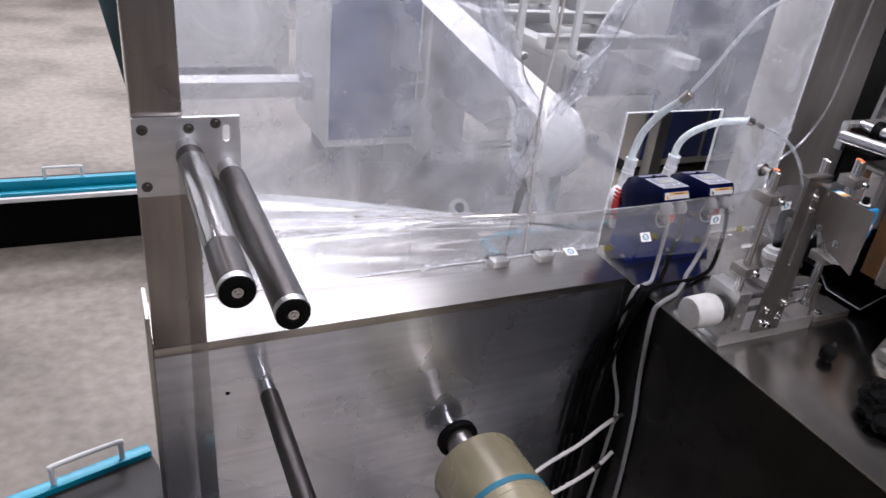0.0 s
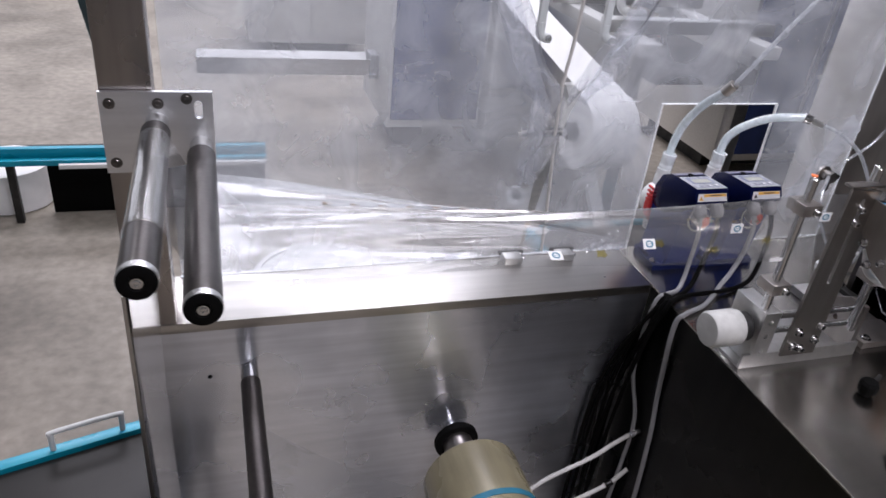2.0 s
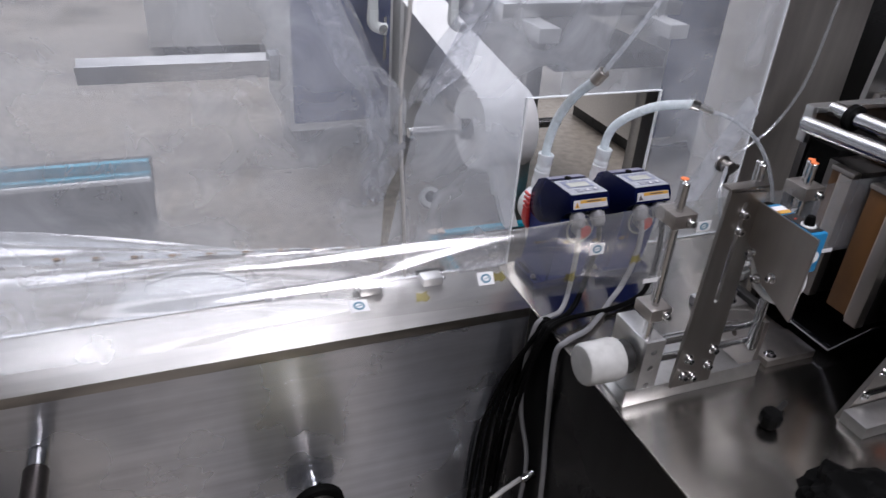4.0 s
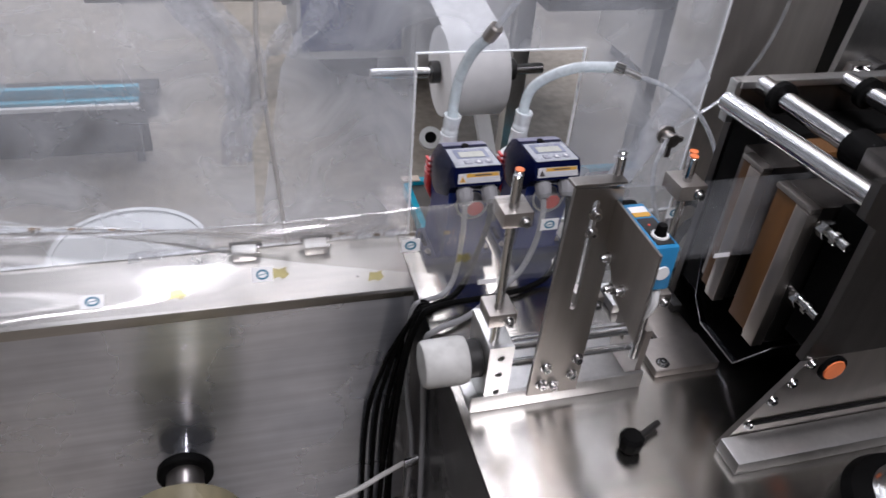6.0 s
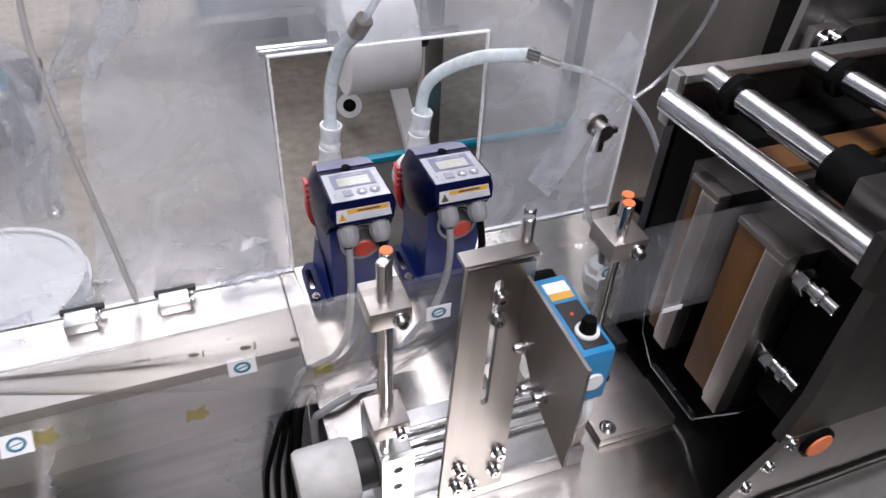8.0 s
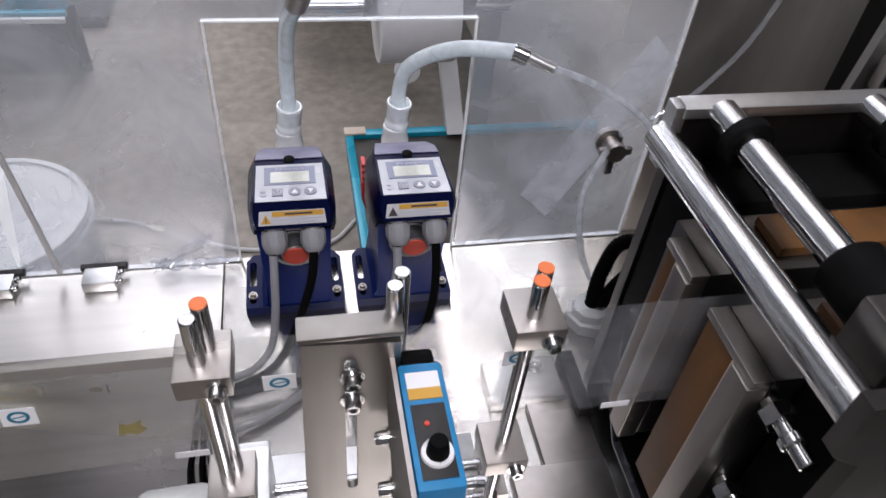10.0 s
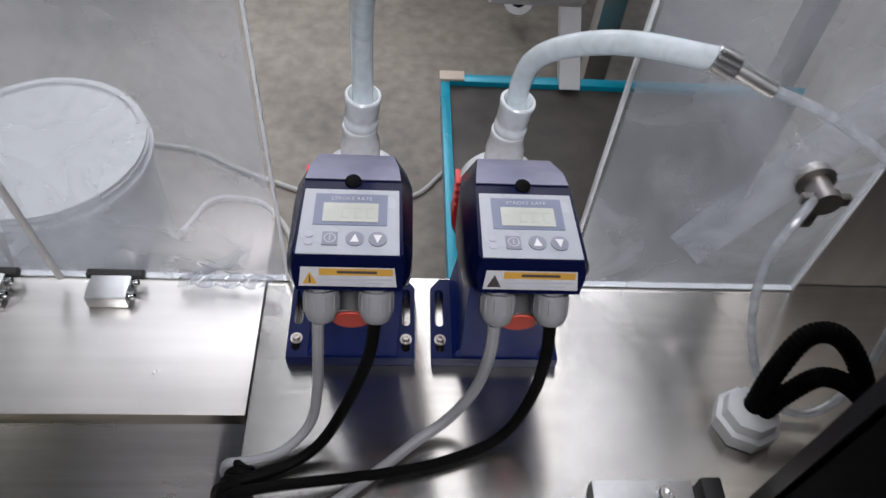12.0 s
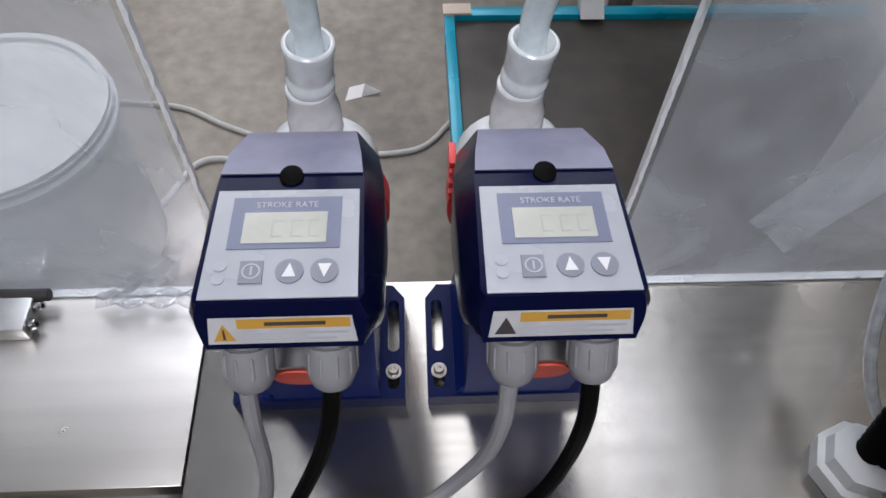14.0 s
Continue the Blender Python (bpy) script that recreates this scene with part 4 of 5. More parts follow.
part("thin_tube", cable([(0.378, 0.084, 1.173), (0.430, 0.075, 1.155), (0.495, 0.068, 1.113), (0.548, 0.062, 1.045), (0.572, 0.045, 0.965), (0.560, 0.015, 0.890), (0.522, 0.0, 0.862),
                         (0.482, 0.01, 0.876), (0.452, 0.04, 0.93), (0.450, 0.075, 0.99), (0.478, 0.105, 1.03), (0.498, 0.125, 1.03)], 0.0042, 10, 10), HOSE_CLEAR, hose2, "clear thin tube looping to the valve")
G = 0.006
tagged(part("grey_cable", cable([(0.0737, 0.003, 1.003), (0.0725, -0.006, 0.972), (0.0690, -0.010, 0.92), (0.060, -0.018, 0.872), (0.038, -0.036, 0.857), (0.010, -0.046, 0.857), (-0.014, -0.045, 0.84), (-0.020, -0.040, 0.74), (-0.016, -0.045, 0.64),
                                 (-0.012, -0.085, 0.55), (-0.016, -0.09, 0.42), (-0.02, -0.08, 0.20)], 0.0046), GREY_PVC), "grey pump cable lying over the deck edge", "cable", "pump cables")
tagged(part("black_cable", cable([(0.1167, 0.003, 1.003), (0.1120, -0.009, 0.972), (0.096, -0.018, 0.92), (0.072, -0.034, 0.872), (0.046, -0.048, 0.857), (0.020, -0.058, 0.857), (-0.006, -0.065, 0.850), (-0.022, -0.065, 0.80), (-0.030, -0.03, 0.66),
                                  (-0.045, -0.02, 0.50), (-0.06, -0.02, 0.2)], 0.0050), BLACK), "black pump cable lying over the deck edge", "cable", "pump cables")
tagged(part("grey_cable", cable([(0.2080, 0.003, 1.003), (0.2070, -0.006, 0.972), (0.201, -0.008, 0.92), (0.182, -0.012, 0.872), (0.150, -0.030, 0.857), (0.116, -0.058, 0.857), (0.060, -0.098, 0.857), (0.006, -0.118, 0.856), (-0.010, -0.115, 0.82),
                                 (-0.006, -0.125, 0.66), (-0.008, -0.145, 0.54), (-0.006, -0.155, 0.32), (-0.010, -0.15, 0.15)], 0.0050), GREY_PVC), "grey pump cable lying across the deck and over its edge", "cable", "pump cables")
tagged(part("black_cable", cable([(0.2510, 0.003, 1.003), (0.2520, -0.007, 0.972), (0.250, -0.012, 0.92), (0.236, -0.022, 0.874), (0.206, -0.036, 0.858), (0.140, -0.055, 0.858), (0.018, -0.074, 0.866), (-0.012, -0.078, 0.84), (-0.026, -0.060, 0.74), (-0.038, -0.045, 0.55),
                                  (-0.05, -0.03, 0.2)], 0.0050), BLACK), "black pump cable lying across the deck and over its edge", "cable", "pump cables")
for k in range(4):
    tagged(part("black_cable", cable([(0.012, -0.050 - 0.007 * k, 0.8545), (-0.004, -0.046 - 0.007 * k, 0.852), (-0.014 - 0.004 * k, -0.036 - 0.004 * k, 0.80), (-0.02 - 0.012 * k, -0.016, 0.68), (-0.03 - 0.018 * k, -0.010, 0.52), (-0.035 - 0.02 * k, -0.014, 0.12)], 0.0044), BLACK),
           "black cable hanging in the corner of the panels", "cable", "hanging cables")
tie = thing("air_line", "grey air line with a steel joint hanging in the corner", "air line")
part("line", cable([(-0.012, -0.10, 0.525), (-0.06, -0.10, 0.496), (-0.12, -0.11, 0.472), (-0.235, -0.12, 0.432), (-0.30, -0.14, 0.39), (-0.24, -0.15, 0.372), (-0.14, -0.14, 0.385), (-0.06, -0.125, 0.40), (-0.02, -0.12, 0.43)], 0.0050), LIGHT_CABLE, tie)
part("joint", rod((-0.028, -0.104, 0.517), (0.0, -0.102, 0.524), 0.0085), CHROME, tie, "steel line joint")
part("joint", rod((-0.075, -0.128, 0.397), (-0.055, -0.124, 0.401), 0.0075), CHROME, tie, "steel line joint")

# ---- loose parts on the deck ----
wg = thing("conduit_gland", "large white nylon gland with black conduit on the deck", "cable gland")
part("nut", lathe((0.462, -0.006, Z), (0.462, -0.004, Z + 0.030), [(0, 0.030), (0.55, 0.031), (0.6, 0.026), (0.95, 0.024), (1, 0.020)], 8), WHITE_PP, wg)
part("conduit", cable([(0.462, -0.004, 0.872), (0.470, 0.012, 0.920), (0.492, 0.030, 0.950), (0.520, 0.028, 0.952), (0.545, 0.005, 0.925), (0.556, -0.04, 0.88), (0.556, -0.08, 0.855)], 0.0092, 14, 16, 0.10), BLACK, wg, "black ribbed conduit")
part("conduit", cable([(0.468, -0.008, 0.872), (0.486, 0.000, 0.905), (0.512, 0.004, 0.925), (0.548, -0.01, 0.91), (0.580, -0.05, 0.87)], 0.0085, 14, 16, 0.10), BLACK, wg, "black ribbed conduit")
clip = thing("clamp_plate", "bright steel clamping plate bolted to the deck", "clamp plate", "clamp plates")
part("plate", box(0.303, 0.392, -0.125, -0.066, Z, Z + 0.018, 0.003), ALU, clip)
screw((0.366, -0.080, Z + 0.018), (0, 0, 1), 0.007, 0.006, clip, "bolt")
part("bar", box(0.398, 0.416, -0.150, -0.066, Z, Z + 0.024, 0.002), GRIMY, clip, "black side bar")
clip2 = thing("clamp_plate", "dull steel clamping foot bolted to the deck", "clamp plate", "clamp plates")
part("plate", box(0.305, 0.412, -0.272, -0.205, Z, Z + 0.014, 0.002), PLATE, clip2)
part("rail", box(0.345, 0.412, -0.204, -0.100, Z, Z + 0.010, 0.002), PLATE, clip2)
screw((0.322, -0.258, Z + 0.014), (0, 0, 1), 0.007, 0.006, clip2, "bolt")
bk = thing("star_knob", "black star knob with a threaded pin on the deck", "knob")
part("grip", lathe((0.205, -0.385, Z + 0.0005), (0.205, -0.385, Z + 0.030), [(0, 0.010), (0.3, 0.016), (0.8, 0.017), (1, 0.013)], 9), RUBBER, bk)
part("pin", rod((0.220, -0.378, Z + 0.012), (0.262, -0.358, Z + 0.010), 0.0045), GRIMY, bk)

# ---- sealing unit ----
seal = thing("sealing_unit", "steel sealing unit with brown bakelite jaws and polished bars", "sealing unit")
part("back_plate", plate([(0.430, Z), (1.35, Z), (1.35, 1.232), (0.430, 1.232)], [], 0.014, in_y(-0.088)), SEAL_STEEL, seal)
part("top_rail", box(0.426, 1.35, -0.106, -0.084, 1.2325, 1.243, 0.002), ALU, seal, "bright steel top rail")
part("end_strip", box(0.418, 0.4295, -0.104, -0.086, 1.18, 1.243, 0.002), ALU, seal, "bright steel end strip")
part("front_plate", plate([(0.400, 1.000), (1.20, 1.000), (1.20, 1.262), (0.388, 1.262), (0.388, 1.215), (0.412, 1.200), (0.412, 1.06)], [], 0.012, in_y(-0.394)), SEAL_STEEL, seal)
part("skirt", plate([(0.327, Z), (1.20, Z), (1.20, 1.002), (0.413, 1.002)], [], 0.008, in_y(-0.399)), PLATE, seal, "dull steel skirt")
part("skirt_lip", box(0.325, 1.2, -0.452, -0.408, Z, Z + 0.022, 0.002), ALU, seal)
part("skirt_gap", box(0.36, 1.2, -0.4105, -0.4075, 0.890, 0.896), RUBBER, seal, "black gasket line")
for sx, sz in ((0.409, 0.994), (0.393, 0.962), (0.375, 0.932), (0.355, 0.890)):
    screw((sx + 0.008, -0.407, sz), (0, -1, 0), 0.0055, 0.006, seal)
dot = part("signal_ring", lathe((0.452, -0.407, 0.982), (0.452, -0.413, 0.982), [(0, 0.020), (0.8, 0.020), (1, 0.018)], 28), BLACK, seal, "black ring of the button")
part("signal_face", lathe((0.452, -0.413, 0.982), (0.452, -0.415, 0.982), [(0, 0.0155), (1, 0.015)], 28), ORANGE, dot, "orange button face")
part("bar", rod((0.412, -0.102, 1.214), (0.406, -0.394, 1.232), 0.0140, 24), CHROME, seal, "polished tie bar")
screw((0.4235, -0.094, 1.215), (-1, 0, 0), 0.008, 0.010, seal, "bolt")
for bx in (0.462, 0.605, 0.76, 0.92):
    part("bar", rod((bx, -0.102, 1.236), (bx, -0.394, 1.240), 0.0135, 24), CHROME, seal, "polished slide bar")
    part("collar", rod((bx, -0.140, 1.2365), (bx, -0.152, 1.2365), 0.022, 24), RUBBER, seal, "black collar")
    part("bushing", rod((bx, -0.286, 1.239), (bx, -0.330, 1.239), 0.024, 28, 0.003), RUBBER, seal, "black bushing")
    part("bearing_block", box(bx - 0.030, bx + 0.034, -0.372, -0.331, 1.214, 1.262, 0.003), SEAL_STEEL, seal, "steel bearing block")
for y0, y1, cut in ((-0.236, -0.172, 0.020), (-0.333, -0.266, 0.0)):
    jaw = part("jaw", box(0.408, 1.15, y0, y1, 0.962, 1.182, 0.002), SEAL_STEEL, seal, "grey steel jaw block")
    part("jaw_end", box(0.394, 0.4078, y0 + 0.0265, y1 - cut - 0.002, 0.965, 1.174, 0.0015), COPPER, jaw, "brown bakelite end board")
    part("jaw_seam", box(0.3925, 0.4078, y0 + 0.0232, y0 + 0.0262, 0.963, 1.174, 0.0008), CREAM, jaw, "pale edge of the board")
    part("jaw_cap", join(box(0.390, 0.4078, y0, y0 + 0.0230, 0.958, 1.1740, 0.0015), box(0.392, 0.4078, y0, y1 - cut, 1.1745, 1.182, 0.001)), PLATE, jaw, "machined steel end cap")
    part("jaw_board", box(0.47, 1.12, y0 + 0.012, y1 - 0.012, 1.1825, 1.192, 0.002), COPPER, jaw, "brown bakelite top board")
# black boxes stand in for the shade in the gaps beside the jaws
part("shadow_box", box(0.428, 1.15, -0.386, -0.338, 0.99, 1.19, 0.002), RUBBER, seal, "black filler for the shade between jaw and plate")
part("gap_shade", box(0.432, 1.15, -0.166, -0.106, 0.90, 1.19, 0.002), RUBBER, seal, "black filler for the shade behind the jaw")
for sx, sz in ((0.412, 1.160), (0.418, 1.052)):
    part("stud", join(rod((sx, -0.333, sz), (sx, -0.385, sz), 0.0065), rod((sx, -0.340, sz), (sx, -0.352, sz), 0.0125, 6), rod((sx, -0.362, sz), (sx, -0.370, sz), 0.010, 16)), CHROME, seal, "bright stud with nuts")
tray = [(-0.140, 1.000), (-0.163, 0.905), (-0.195, 0.874), (-0.285, 0.874), (-0.338, 0.955)]
part("tray", loft([[(x, y, z) for y, z in tray] + [(x, y, z - 0.003) for y, z in tray[::-1]] for x in (0.422, 1.10)]), STEEL_DARK, seal, "bent steel tray under the jaws")
part("tray_inner", loft([[(x, y, z + 0.0015) for y, z in tray] + [(x, y, z + 0.0025) for y, z in tray[::-1]] for x in (0.430, 1.09)]), RUBBER, seal, "black layer over the tray's inside")

# ---- right column and what is fixed behind it ----
col = thing("column", "broad brushed stainless steel machine column", "column")
part("shell", box(0.572, 0.800, D + 0.008, D + 0.168, 0.0, 2.4, 0.004), COLUMN_STEEL, col)
arm = thing("web_arm", "steel swing arm with bolts and a clear cover beside the column", "arm")
part("plate", loft([[(0.70, y, 0.86), (0.84, y, 0.86), (0.99, y, 1.34), (0.745, y, 1.34)] for y in (0.05, 0.062)]), ALU, arm)
part("boss", rod((0.79, 0.05, 1.185), (0.79, 0.012, 1.185), 0.024), GRIMY, arm, "dark boss")
part("lever", box(0.735, 0.95, 0.022, 0.040, 1.165, 1.205, 0.004), PLATE, arm)
for sx in (0.752, 0.775):
    screw((sx, 0.022, 1.188), (0, -1, 0), 0.011, 0.012, arm, "bolt")
part("bar", rod((0.80, 0.02, 1.30), (1.345, 0.02, 1.32), 0.016), CHROME, arm, "polished bar")
part("bar", rod((0.84, 0.0, 1.25), (1.345, 0.0, 1.26), 0.02), GRIMY, arm)
motor = thing("wrapped_motor", "black round motor housing with a bright lid on the deck", "motor")
part("drum", lathe((0.455, -0.59, Z), (0.455, -0.59, 0.945), [(0, 0.085), (0.05, 0.088), (0.8, 0.086), (0.92, 0.078), (1, 0.060)], 40), BLACK, motor)
part("lid", lathe((0.455, -0.59, 0.9455), (0.455, -0.59, 0.962), [(0, 0.058), (0.5, 0.050), (1, 0.02)], 36), CHROME, motor, "bright steel lid")

# ---- behind the guard: low tables, reel stand, bucket, far machines ----


def low_table(x0, x1, y0, y1, z, turn, pivot, label, handles, top=None):
    ob = thing("low_table", label, "table", "low tables", at=Matrix.Translation(pivot) @ Matrix.Rotation(radians(turn), 4, "Z"))
    part("top", box(x0, x1, y0, y1, z - 0.05, z - 0.012, 0.003), top or TABLE_DARK, ob, "dark belt top")
    part("far_rail", box(x0, x1, y1 + 0.001, y1 + 0.030, z - 0.045, z, 0.003), CYAN, ob, "rail wrapped in cyan film")
    part("side_rail", box(x0 - 0.022, x0 - 0.0005, y0, y1, z - 0.045, z, 0.003), CYAN, ob, "rail wrapped in cyan film")
    part("corner_cap", box(x0 - 0.024, x0 + 0.035, y1 + 0.0005, y1 + 0.033, z + 0.0005, z + 0.006, 0.001), CREAM, ob, "cream corner cap")
    for hx in handles:
        part("handle", cable([(hx - 0.07, y1 + 0.015, z), (hx - 0.07, y1 + 0.018, z + 0.035), (hx - 0.062, y1 + 0.02, z + 0.043), (hx + 0.062, y1 + 0.02, z + 0.043), (hx + 0.07, y1 + 0.018, z + 0.035), (hx + 0.07, y1 + 0.015, z)], 0.006), WHITE_PP, ob, "white wire handle")
    for lx in (x0 + 0.03, x1 - 0.05):
        for ly in (y0 + 0.03, y1 - 0.03):
            part("leg", box(lx - 0.015, lx + 0.015, ly - 0.015, ly + 0.015, 0.0, z - 0.05, 0.002), GRIMY, ob)
    return ob


low_table(0.256, 1.15, 0.30, 1.10, 0.372, 0, (0, 0, 0), "low dark table with cyan-wrapped rails behind the guard", (), TABLE_BROWN)
bed = thing("rail_bed", "black sheet and low slab behind a cyan-wrapped rail", "machine bed")
part("bed", box(-2.8, -0.66, 2.47, 2.80, 0.0, 0.05, 0.004), TABLE_DARK, bed, "low black slab on the floor")
# black sheet closes the space under the rail
part("skirt", box(-1.58, -0.66, 2.12, 2.135, 0.0, 0.27, 0.002), BLACK, bed, "black upright sheet below the rail")
part("rail", box(-2.8, -0.66, 2.03, 2.06, 0.300, 0.345, 0.003), CYAN, bed, "rail wrapped in cyan film")
part("lower_rail", box(-2.8, -0.66, 1.985, 2.015, 0.285, 0.310, 0.003), CYAN, bed, "rail wrapped in cyan film")
part("bright_rail", box(-1.5, -0.66, 1.960, 1.980, 0.280, 0.298, 0.002), WHITE_PP, bed)
part("handle", cable([(-1.32, 2.05, 0.345), (-1.32, 2.05, 0.380), (-1.31, 2.05, 0.388), (-1.19, 2.05, 0.388), (-1.18, 2.05, 0.380), (-1.18, 2.05, 0.345)], 0.006), WHITE_PP, bed, "white wire handle")
for bx in (-2.75, -1.7, -0.70):
    part("leg", box(bx - 0.015, bx + 0.015, 2.03, 2.06, 0.0, 0.2995, 0.002), GRIMY, bed)
low_table(-1.05, 0.0, -0.62, 0.0, 0.41, 15.5, (-1.045, 0.232, 0.0), "low dark table with a cyan-wrapped rail and wire handle", (-0.13,))
fr = thing("floor_reel", "white reel of material standing on the floor", "reel")
part("winding", lathe((-1.775, 2.28, 0.0), (-1.775, 2.28, 0.19), [(0, 0.17), (0.03, 0.18), (0.97, 0.18), (1, 0.17), (1, 0.06), (0.5, 0.06)], 40), WHITE_PAPER, fr)
bucket = thing("bucket", "large translucent white plastic bucket on the floor", "bucket")
BX, BY = -0.585, 0.80
part("pail", lathe((BX, BY, 0.0), (BX, BY, 0.40), [(0, 0.188), (0.02, 0.192), (0.90, 0.198), (0.905, 0.206), (0.96, 0.207), (0.965, 0.200), (1, 0.201), (1, 0.195), (0.03, 0.186)], 48), BUCKET, bucket)
part("rim", lathe((BX, BY, 0.375), (BX, BY, 0.388), [(0, 0.203), (0.1, 0.212), (0.9, 0.212), (1, 0.203)], 48), BUCKET, bucket)
part("lid", lathe((BX, BY, 0.401), (BX, BY, 0.409), [(0, 0.207), (0.5, 0.208), (1, 0.200), (1, 0.185), (0.6, 0.18)], 48), BUCKET_LID, bucket, "flat translucent lid")
part("lid_ring", pipe((BX, BY, 0.4092), (BX, BY, 0.416), 0.2055, 0.014, 48), WHITE_PP, bucket, "white rolled edge of the lid")
solo("floor_cable", cable([(-0.75, 1.25, 0.006), (-0.45, 1.22, 0.006), (-0.31, 1.15, 0.006), (-0.20, 1.10, 0.006), (-0.05, 1.05, 0.006), (0.167, 1.057, 0.006), (0.27, 1.16, 0.006), (0.4, 1.3, 0.006)], 0.007), LIGHT_CABLE, "pale cable lying on the concrete floor", "cable")
solo("floor_cable", cable([(-0.60, 0.62, 0.006), (-0.42, 0.90, 0.006), (-0.36, 1.02, 0.006), (-0.28, 1.035, 0.006), (-0.20, 1.0, 0.006), (-0.12, 0.85, 0.006), (-0.1, 0.5, 0.006)], 0.008), LIGHT_CABLE, "pale cable curled on the concrete floor", "cable")
solo("paper_scrap", loft([[(-0.01 + 0.042 * k, 1.235 + 0.014 * k, 0.001), (0.00 + 0.042 * k, 1.275 + 0.004 * k - 0.006 * k * k, 0.010 + 0.015 * (k == 1)), (0.00 + 0.042 * k, 1.275 + 0.004 * k - 0.006 * k * k, 0.008 + 0.015 * (k == 1)), (-0.01 + 0.042 * k, 1.235 + 0.014 * k, 0.0002)] for k in range(3)]), WHITE_PAPER, "torn scrap of white paper on the floor", "paper scrap")

rs = thing("reel_stand", "steel unwinding stand with a white paper reel shaft", "reel stand")
part("leg", loft([[(0.520 + s * 0.03, 1.085, 0.372), (0.570 + s * 0.03, 1.085, 0.372), (0.570 + s * 0.03, 1.125, 0.372), (0.520 + s * 0.03, 1.125, 0.372)] if s == 0 else
                  [(0.50, 1.50, 0.80), (0.55, 1.50, 0.80), (0.55, 1.54, 0.80), (0.50, 1.54, 0.80)] for s in (0, 1)]), CABINET_WHITE, rs, "white painted leg")
part("shaft", rod((0.10, 1.00, 0.80), (0.62, 1.00, 0.80), 0.016), CHROME, rs, "polished shaft")
part("shaft_collar", rod((0.275, 1.00, 0.80), (0.300, 1.00, 0.80), 0.032), GRIMY, rs)
part("shaft_collar", rod((0.490, 1.00, 0.80), (0.530, 1.00, 0.80), 0.032), GRIMY, rs)
part("side_frame", box(0.620, 0.650, 1.30, 3.2, 0.55, 1.00, 0.004), ALU, rs, "aluminium side frame")
part("ring", pipe((0.53, 1.86, 0.125), (0.536, 1.89, 0.100), 0.05, 0.022, 28), WHITE_PP, rs, "white ring roller")
# black rod put in for the shade inside the ring's hole
part("ring_hole_shade", rod((0.5299, 1.8592, 0.1257), (0.536, 1.89, 0.100), 0.026, 24), RUBBER, rs, "black rod added for the ring's dark hole")
pr = thing("paper_reel", "white paper web reel with its web running to the back", "paper reel")
part("winding", lathe((0.302, 1.00, 0.80), (0.478, 1.00, 0.80), [(0, 0.035), (0, 0.126), (0.02, 0.128), (0.98, 0.128), (1, 0.126), (1, 0.035)], 48), WHITE_PAPER, pr)
part("web", sheet(8, 2, lambda u, v: Vector((0.305 + 0.17 * v, 1.0 + 1.5 * u, 0.929 + 0.22 * u + 0.03 * u * u))), WHITE_PAPER, pr, "flat white web")


def far_machine(x0, x1, y0, y1, z1, label, body, front, doors=2, z0=0.12):
    ob = thing("far_machine", label, "machine", "machines behind the guard")
    part("cabinet", box(x0, x1, y0, y1, z0, z1, 0.01), body, ob)
    part("plinth", box(x0 + 0.10, x1 - 0.10, y0 + 0.22, y1 - 0.04, 0.0, z0), GRIMY, ob)
    w = (x1 - x0) / doors
    for k in range(doors):
        door = part("door", box(x0 + k * w + 0.02, x0 + (k + 1) * w - 0.02, y0 - 0.016, y0 - 0.001, z0 + 0.05, z1 - 0.06, 0.004), front, ob)
        part("door_handle", box(x0 + k * w + (w - 0.06 if k == 0 else 0.04), x0 + k * w + (w - 0.045 if k == 0 else 0.055), y0 - 0.034, y0 - 0.017, z1 * 0.45, z1 * 0.62, 0.003), CHROME, door)
    return ob


far_machine(0.03, 0.57, 2.62, 3.3, 1.25, "white machine cabinet with a dark blue door behind the guard", CABINET_WHITE, CABINET_BLUE, 1, 0.19)
far_machine(0.60, 0.88, 2.60, 3.3, 1.30, "tall white painted machine cabinet behind the guard", CABINET_WHITE, CABINET_WHITE, 1, 0.13)
far_machine(1.9, 2.9, 2.2, 3.1, 1.3, "grey steel machine behind the guard", ALU, CABINET_BLUE)
far_machine(-0.6, 0.3, 4.6, 5.3, 1.2, "white painted machine farther back", CABINET_WHITE, CABINET_WHITE)
line = thing("pack_line", "far packing line with white arms and pale rails", "machine")
part("rail", box(0.62, 0.70, 1.2, 3.4, 1.00, 1.05, 0.004), CABINET_WHITE, line)
part("rail", box(1.15, 1.23, 1.2, 3.4, 1.00, 1.05, 0.004), CABINET_WHITE, line)
part("bed", box(0.70, 1.15, 1.2, 3.4, 0.90, 0.96, 0.004), GRIMY, line, "dark bed")
for k in range(4):
    part("cross_bar", box(0.55, 1.30, 1.35 + 0.5 * k, 1.42 + 0.5 * k, 1.051, 1.10, 0.004), ALU, line)
    part("arm", cable([(0.66 + 0.02 * k, 1.50 + 0.5 * k, 1.60), (0.66, 1.50 + 0.5 * k, 1.25), (0.66, 1.48 + 0.5 * k, 1.13), (0.70, 1.46 + 0.5 * k, 1.10), (0.76, 1.46 + 0.5 * k, 1.10)], 0.018), WHITE_PP, line, "white bent arm")
for lx in (0.66, 1.19):
    for ly in (1.3, 3.3):
        part("leg", box(lx - 0.03, lx + 0.03, ly - 0.03, ly + 0.03, 0.0, 1.0, 0.003), ALU, line)

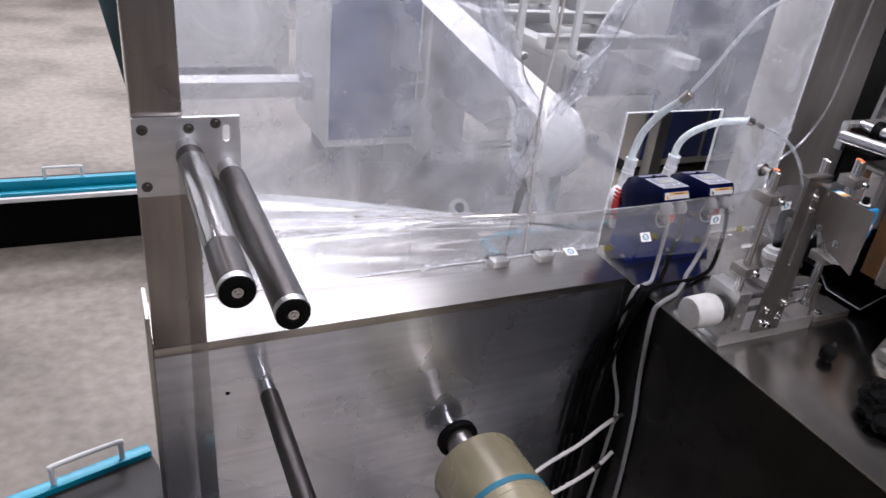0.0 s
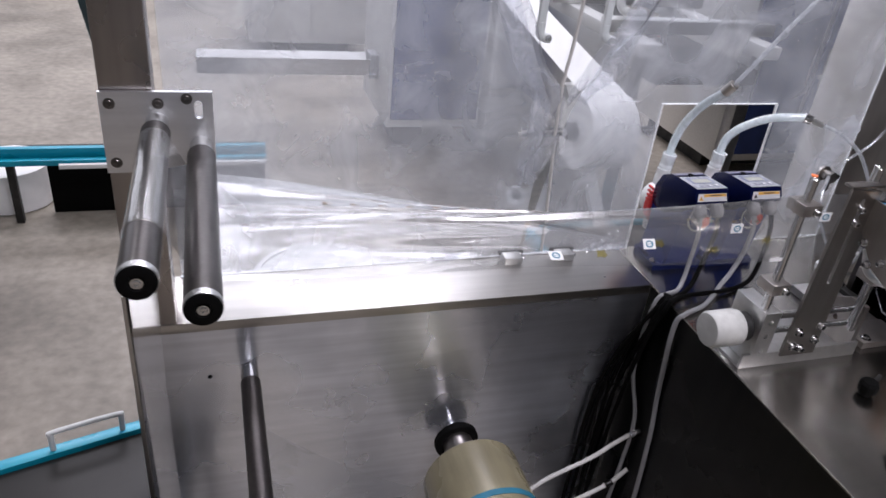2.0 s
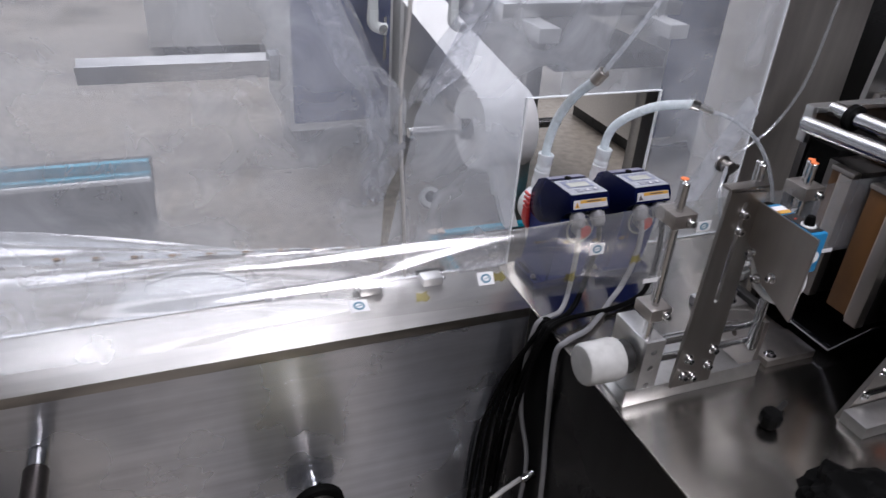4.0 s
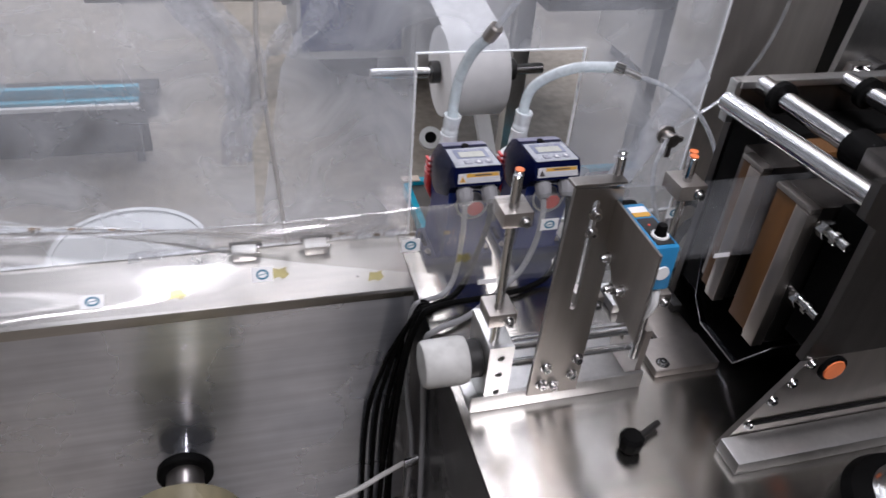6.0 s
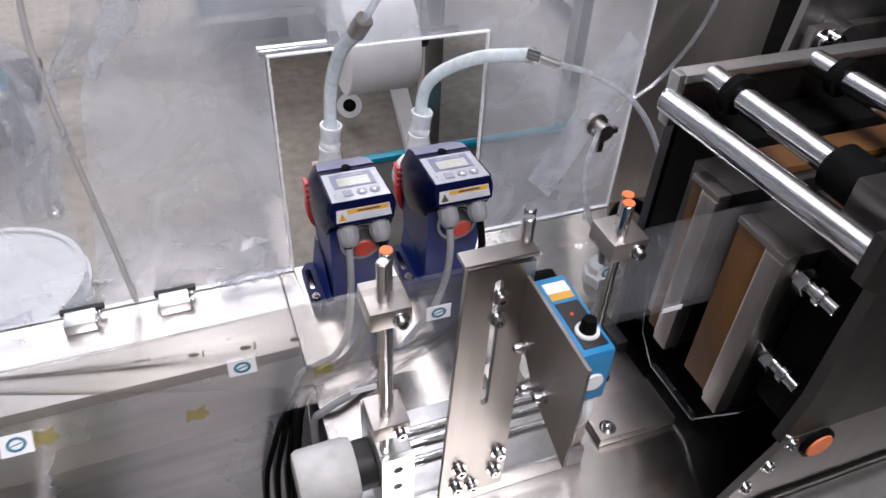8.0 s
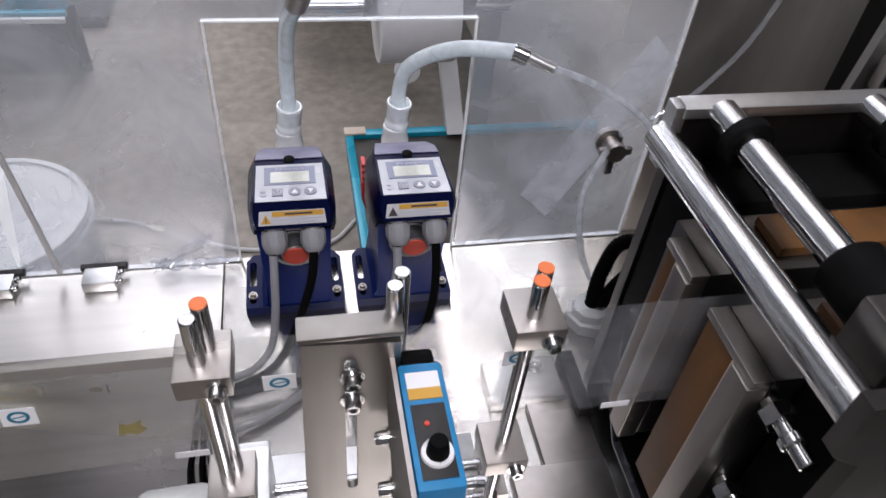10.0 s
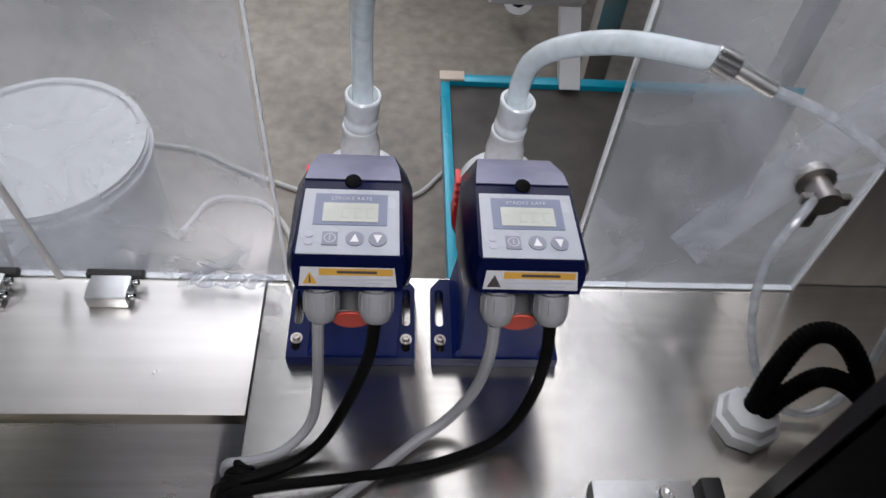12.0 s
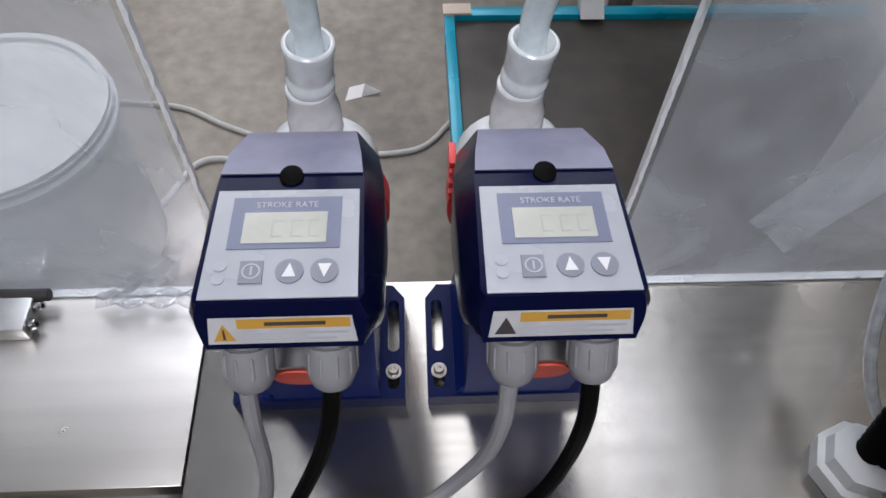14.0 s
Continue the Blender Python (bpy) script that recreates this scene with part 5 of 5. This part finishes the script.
# added dark block: cuts light from the right, keeps deck reflections dark
tower = thing("shade_tower", "tall dark housing added at the deck's end to darken reflections", "machine housing")
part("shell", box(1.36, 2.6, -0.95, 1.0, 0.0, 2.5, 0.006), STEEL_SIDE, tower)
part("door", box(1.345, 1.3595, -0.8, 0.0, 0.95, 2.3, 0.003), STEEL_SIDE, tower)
part("door_handle", box(1.325, 1.3445, -0.10, -0.07, 1.5, 1.7, 0.004), CHROME, tower)


def crumple(cx, cy, cz, sx, sy, sz, seed):
    """A slack bag: a ball pressed flat and pulled into folds."""
    bm = bmesh.new()
    bmesh.ops.create_icosphere(bm, subdivisions=4, radius=1)
    for v in bm.verts:
        d = v.co.copy()
        f = 1 + 0.35 * noise.noise(d * 1.7 + Vector((seed, 0, 0))) + 0.22 * abs(noise.noise(d * 4.1 + Vector((0, seed, 0)))) + 0.10 * noise.noise(d * 9.0)
        v.co = Vector((cx + d.x * f * sx, cy + d.y * f * sy, max(Z + 0.0005, cz + d.z * f * sz)))
    return bm


solo("plastic_bag", crumple(0.185, -0.565, Z + 0.022, 0.075, 0.065, 0.042, 5.0), BLACK, "crumpled black plastic bag lying on the deck", "plastic bag")

for ax, ay, az in ((-0.231, 0.236, 1.305), (-0.084, 0.243, 1.302)):
    wa = thing("hanging_arm", "white enamelled bent arm hanging behind the acrylic", "arm", "hanging arms")
    part("bar", box(ax - 0.020, ax - 0.004, ay - 0.006, ay + 0.006, az + 0.012, 2.2, 0.003), WHITE_PP, wa)
    part("foot", cable([(ax - 0.012, ay, az + 0.03), (ax - 0.011, ay, az + 0.008), (ax, ay, az), (ax + 0.012, ay, az - 0.002)], 0.0095), WHITE_PP, wa)
    screw((ax + 0.004, ay - 0.0095, az), (0, -1, 0), 0.005, 0.004, wa)
beam = solo("top_beam", box(-0.95, 0.60, 0.21, 0.27, 2.2, 2.26, 0.003), ALU, "aluminium cross beam above the guard", "beam")
# made-up pale bar in place of a lamp's reflected streak
tr = thing("trough", "pale metal bar added for a bright streak, fixed to a cabinet side", "trough")
part("pan", loft([[(x, 3.02, 0.50), (x, 2.96, 0.40), (x, 2.90, 0.40), (x, 2.86, 0.50), (x, 2.87, 0.50), (x, 2.91, 0.41), (x, 2.95, 0.41), (x, 3.01, 0.50)] for x in (-0.95, -0.02)]), ALU, tr)
part("bracket", box(-0.019, 0.0295, 2.88, 3.00, 0.385, 0.52, 0.003), WALL_PAINT, tr, "grey bracket on the cabinet")
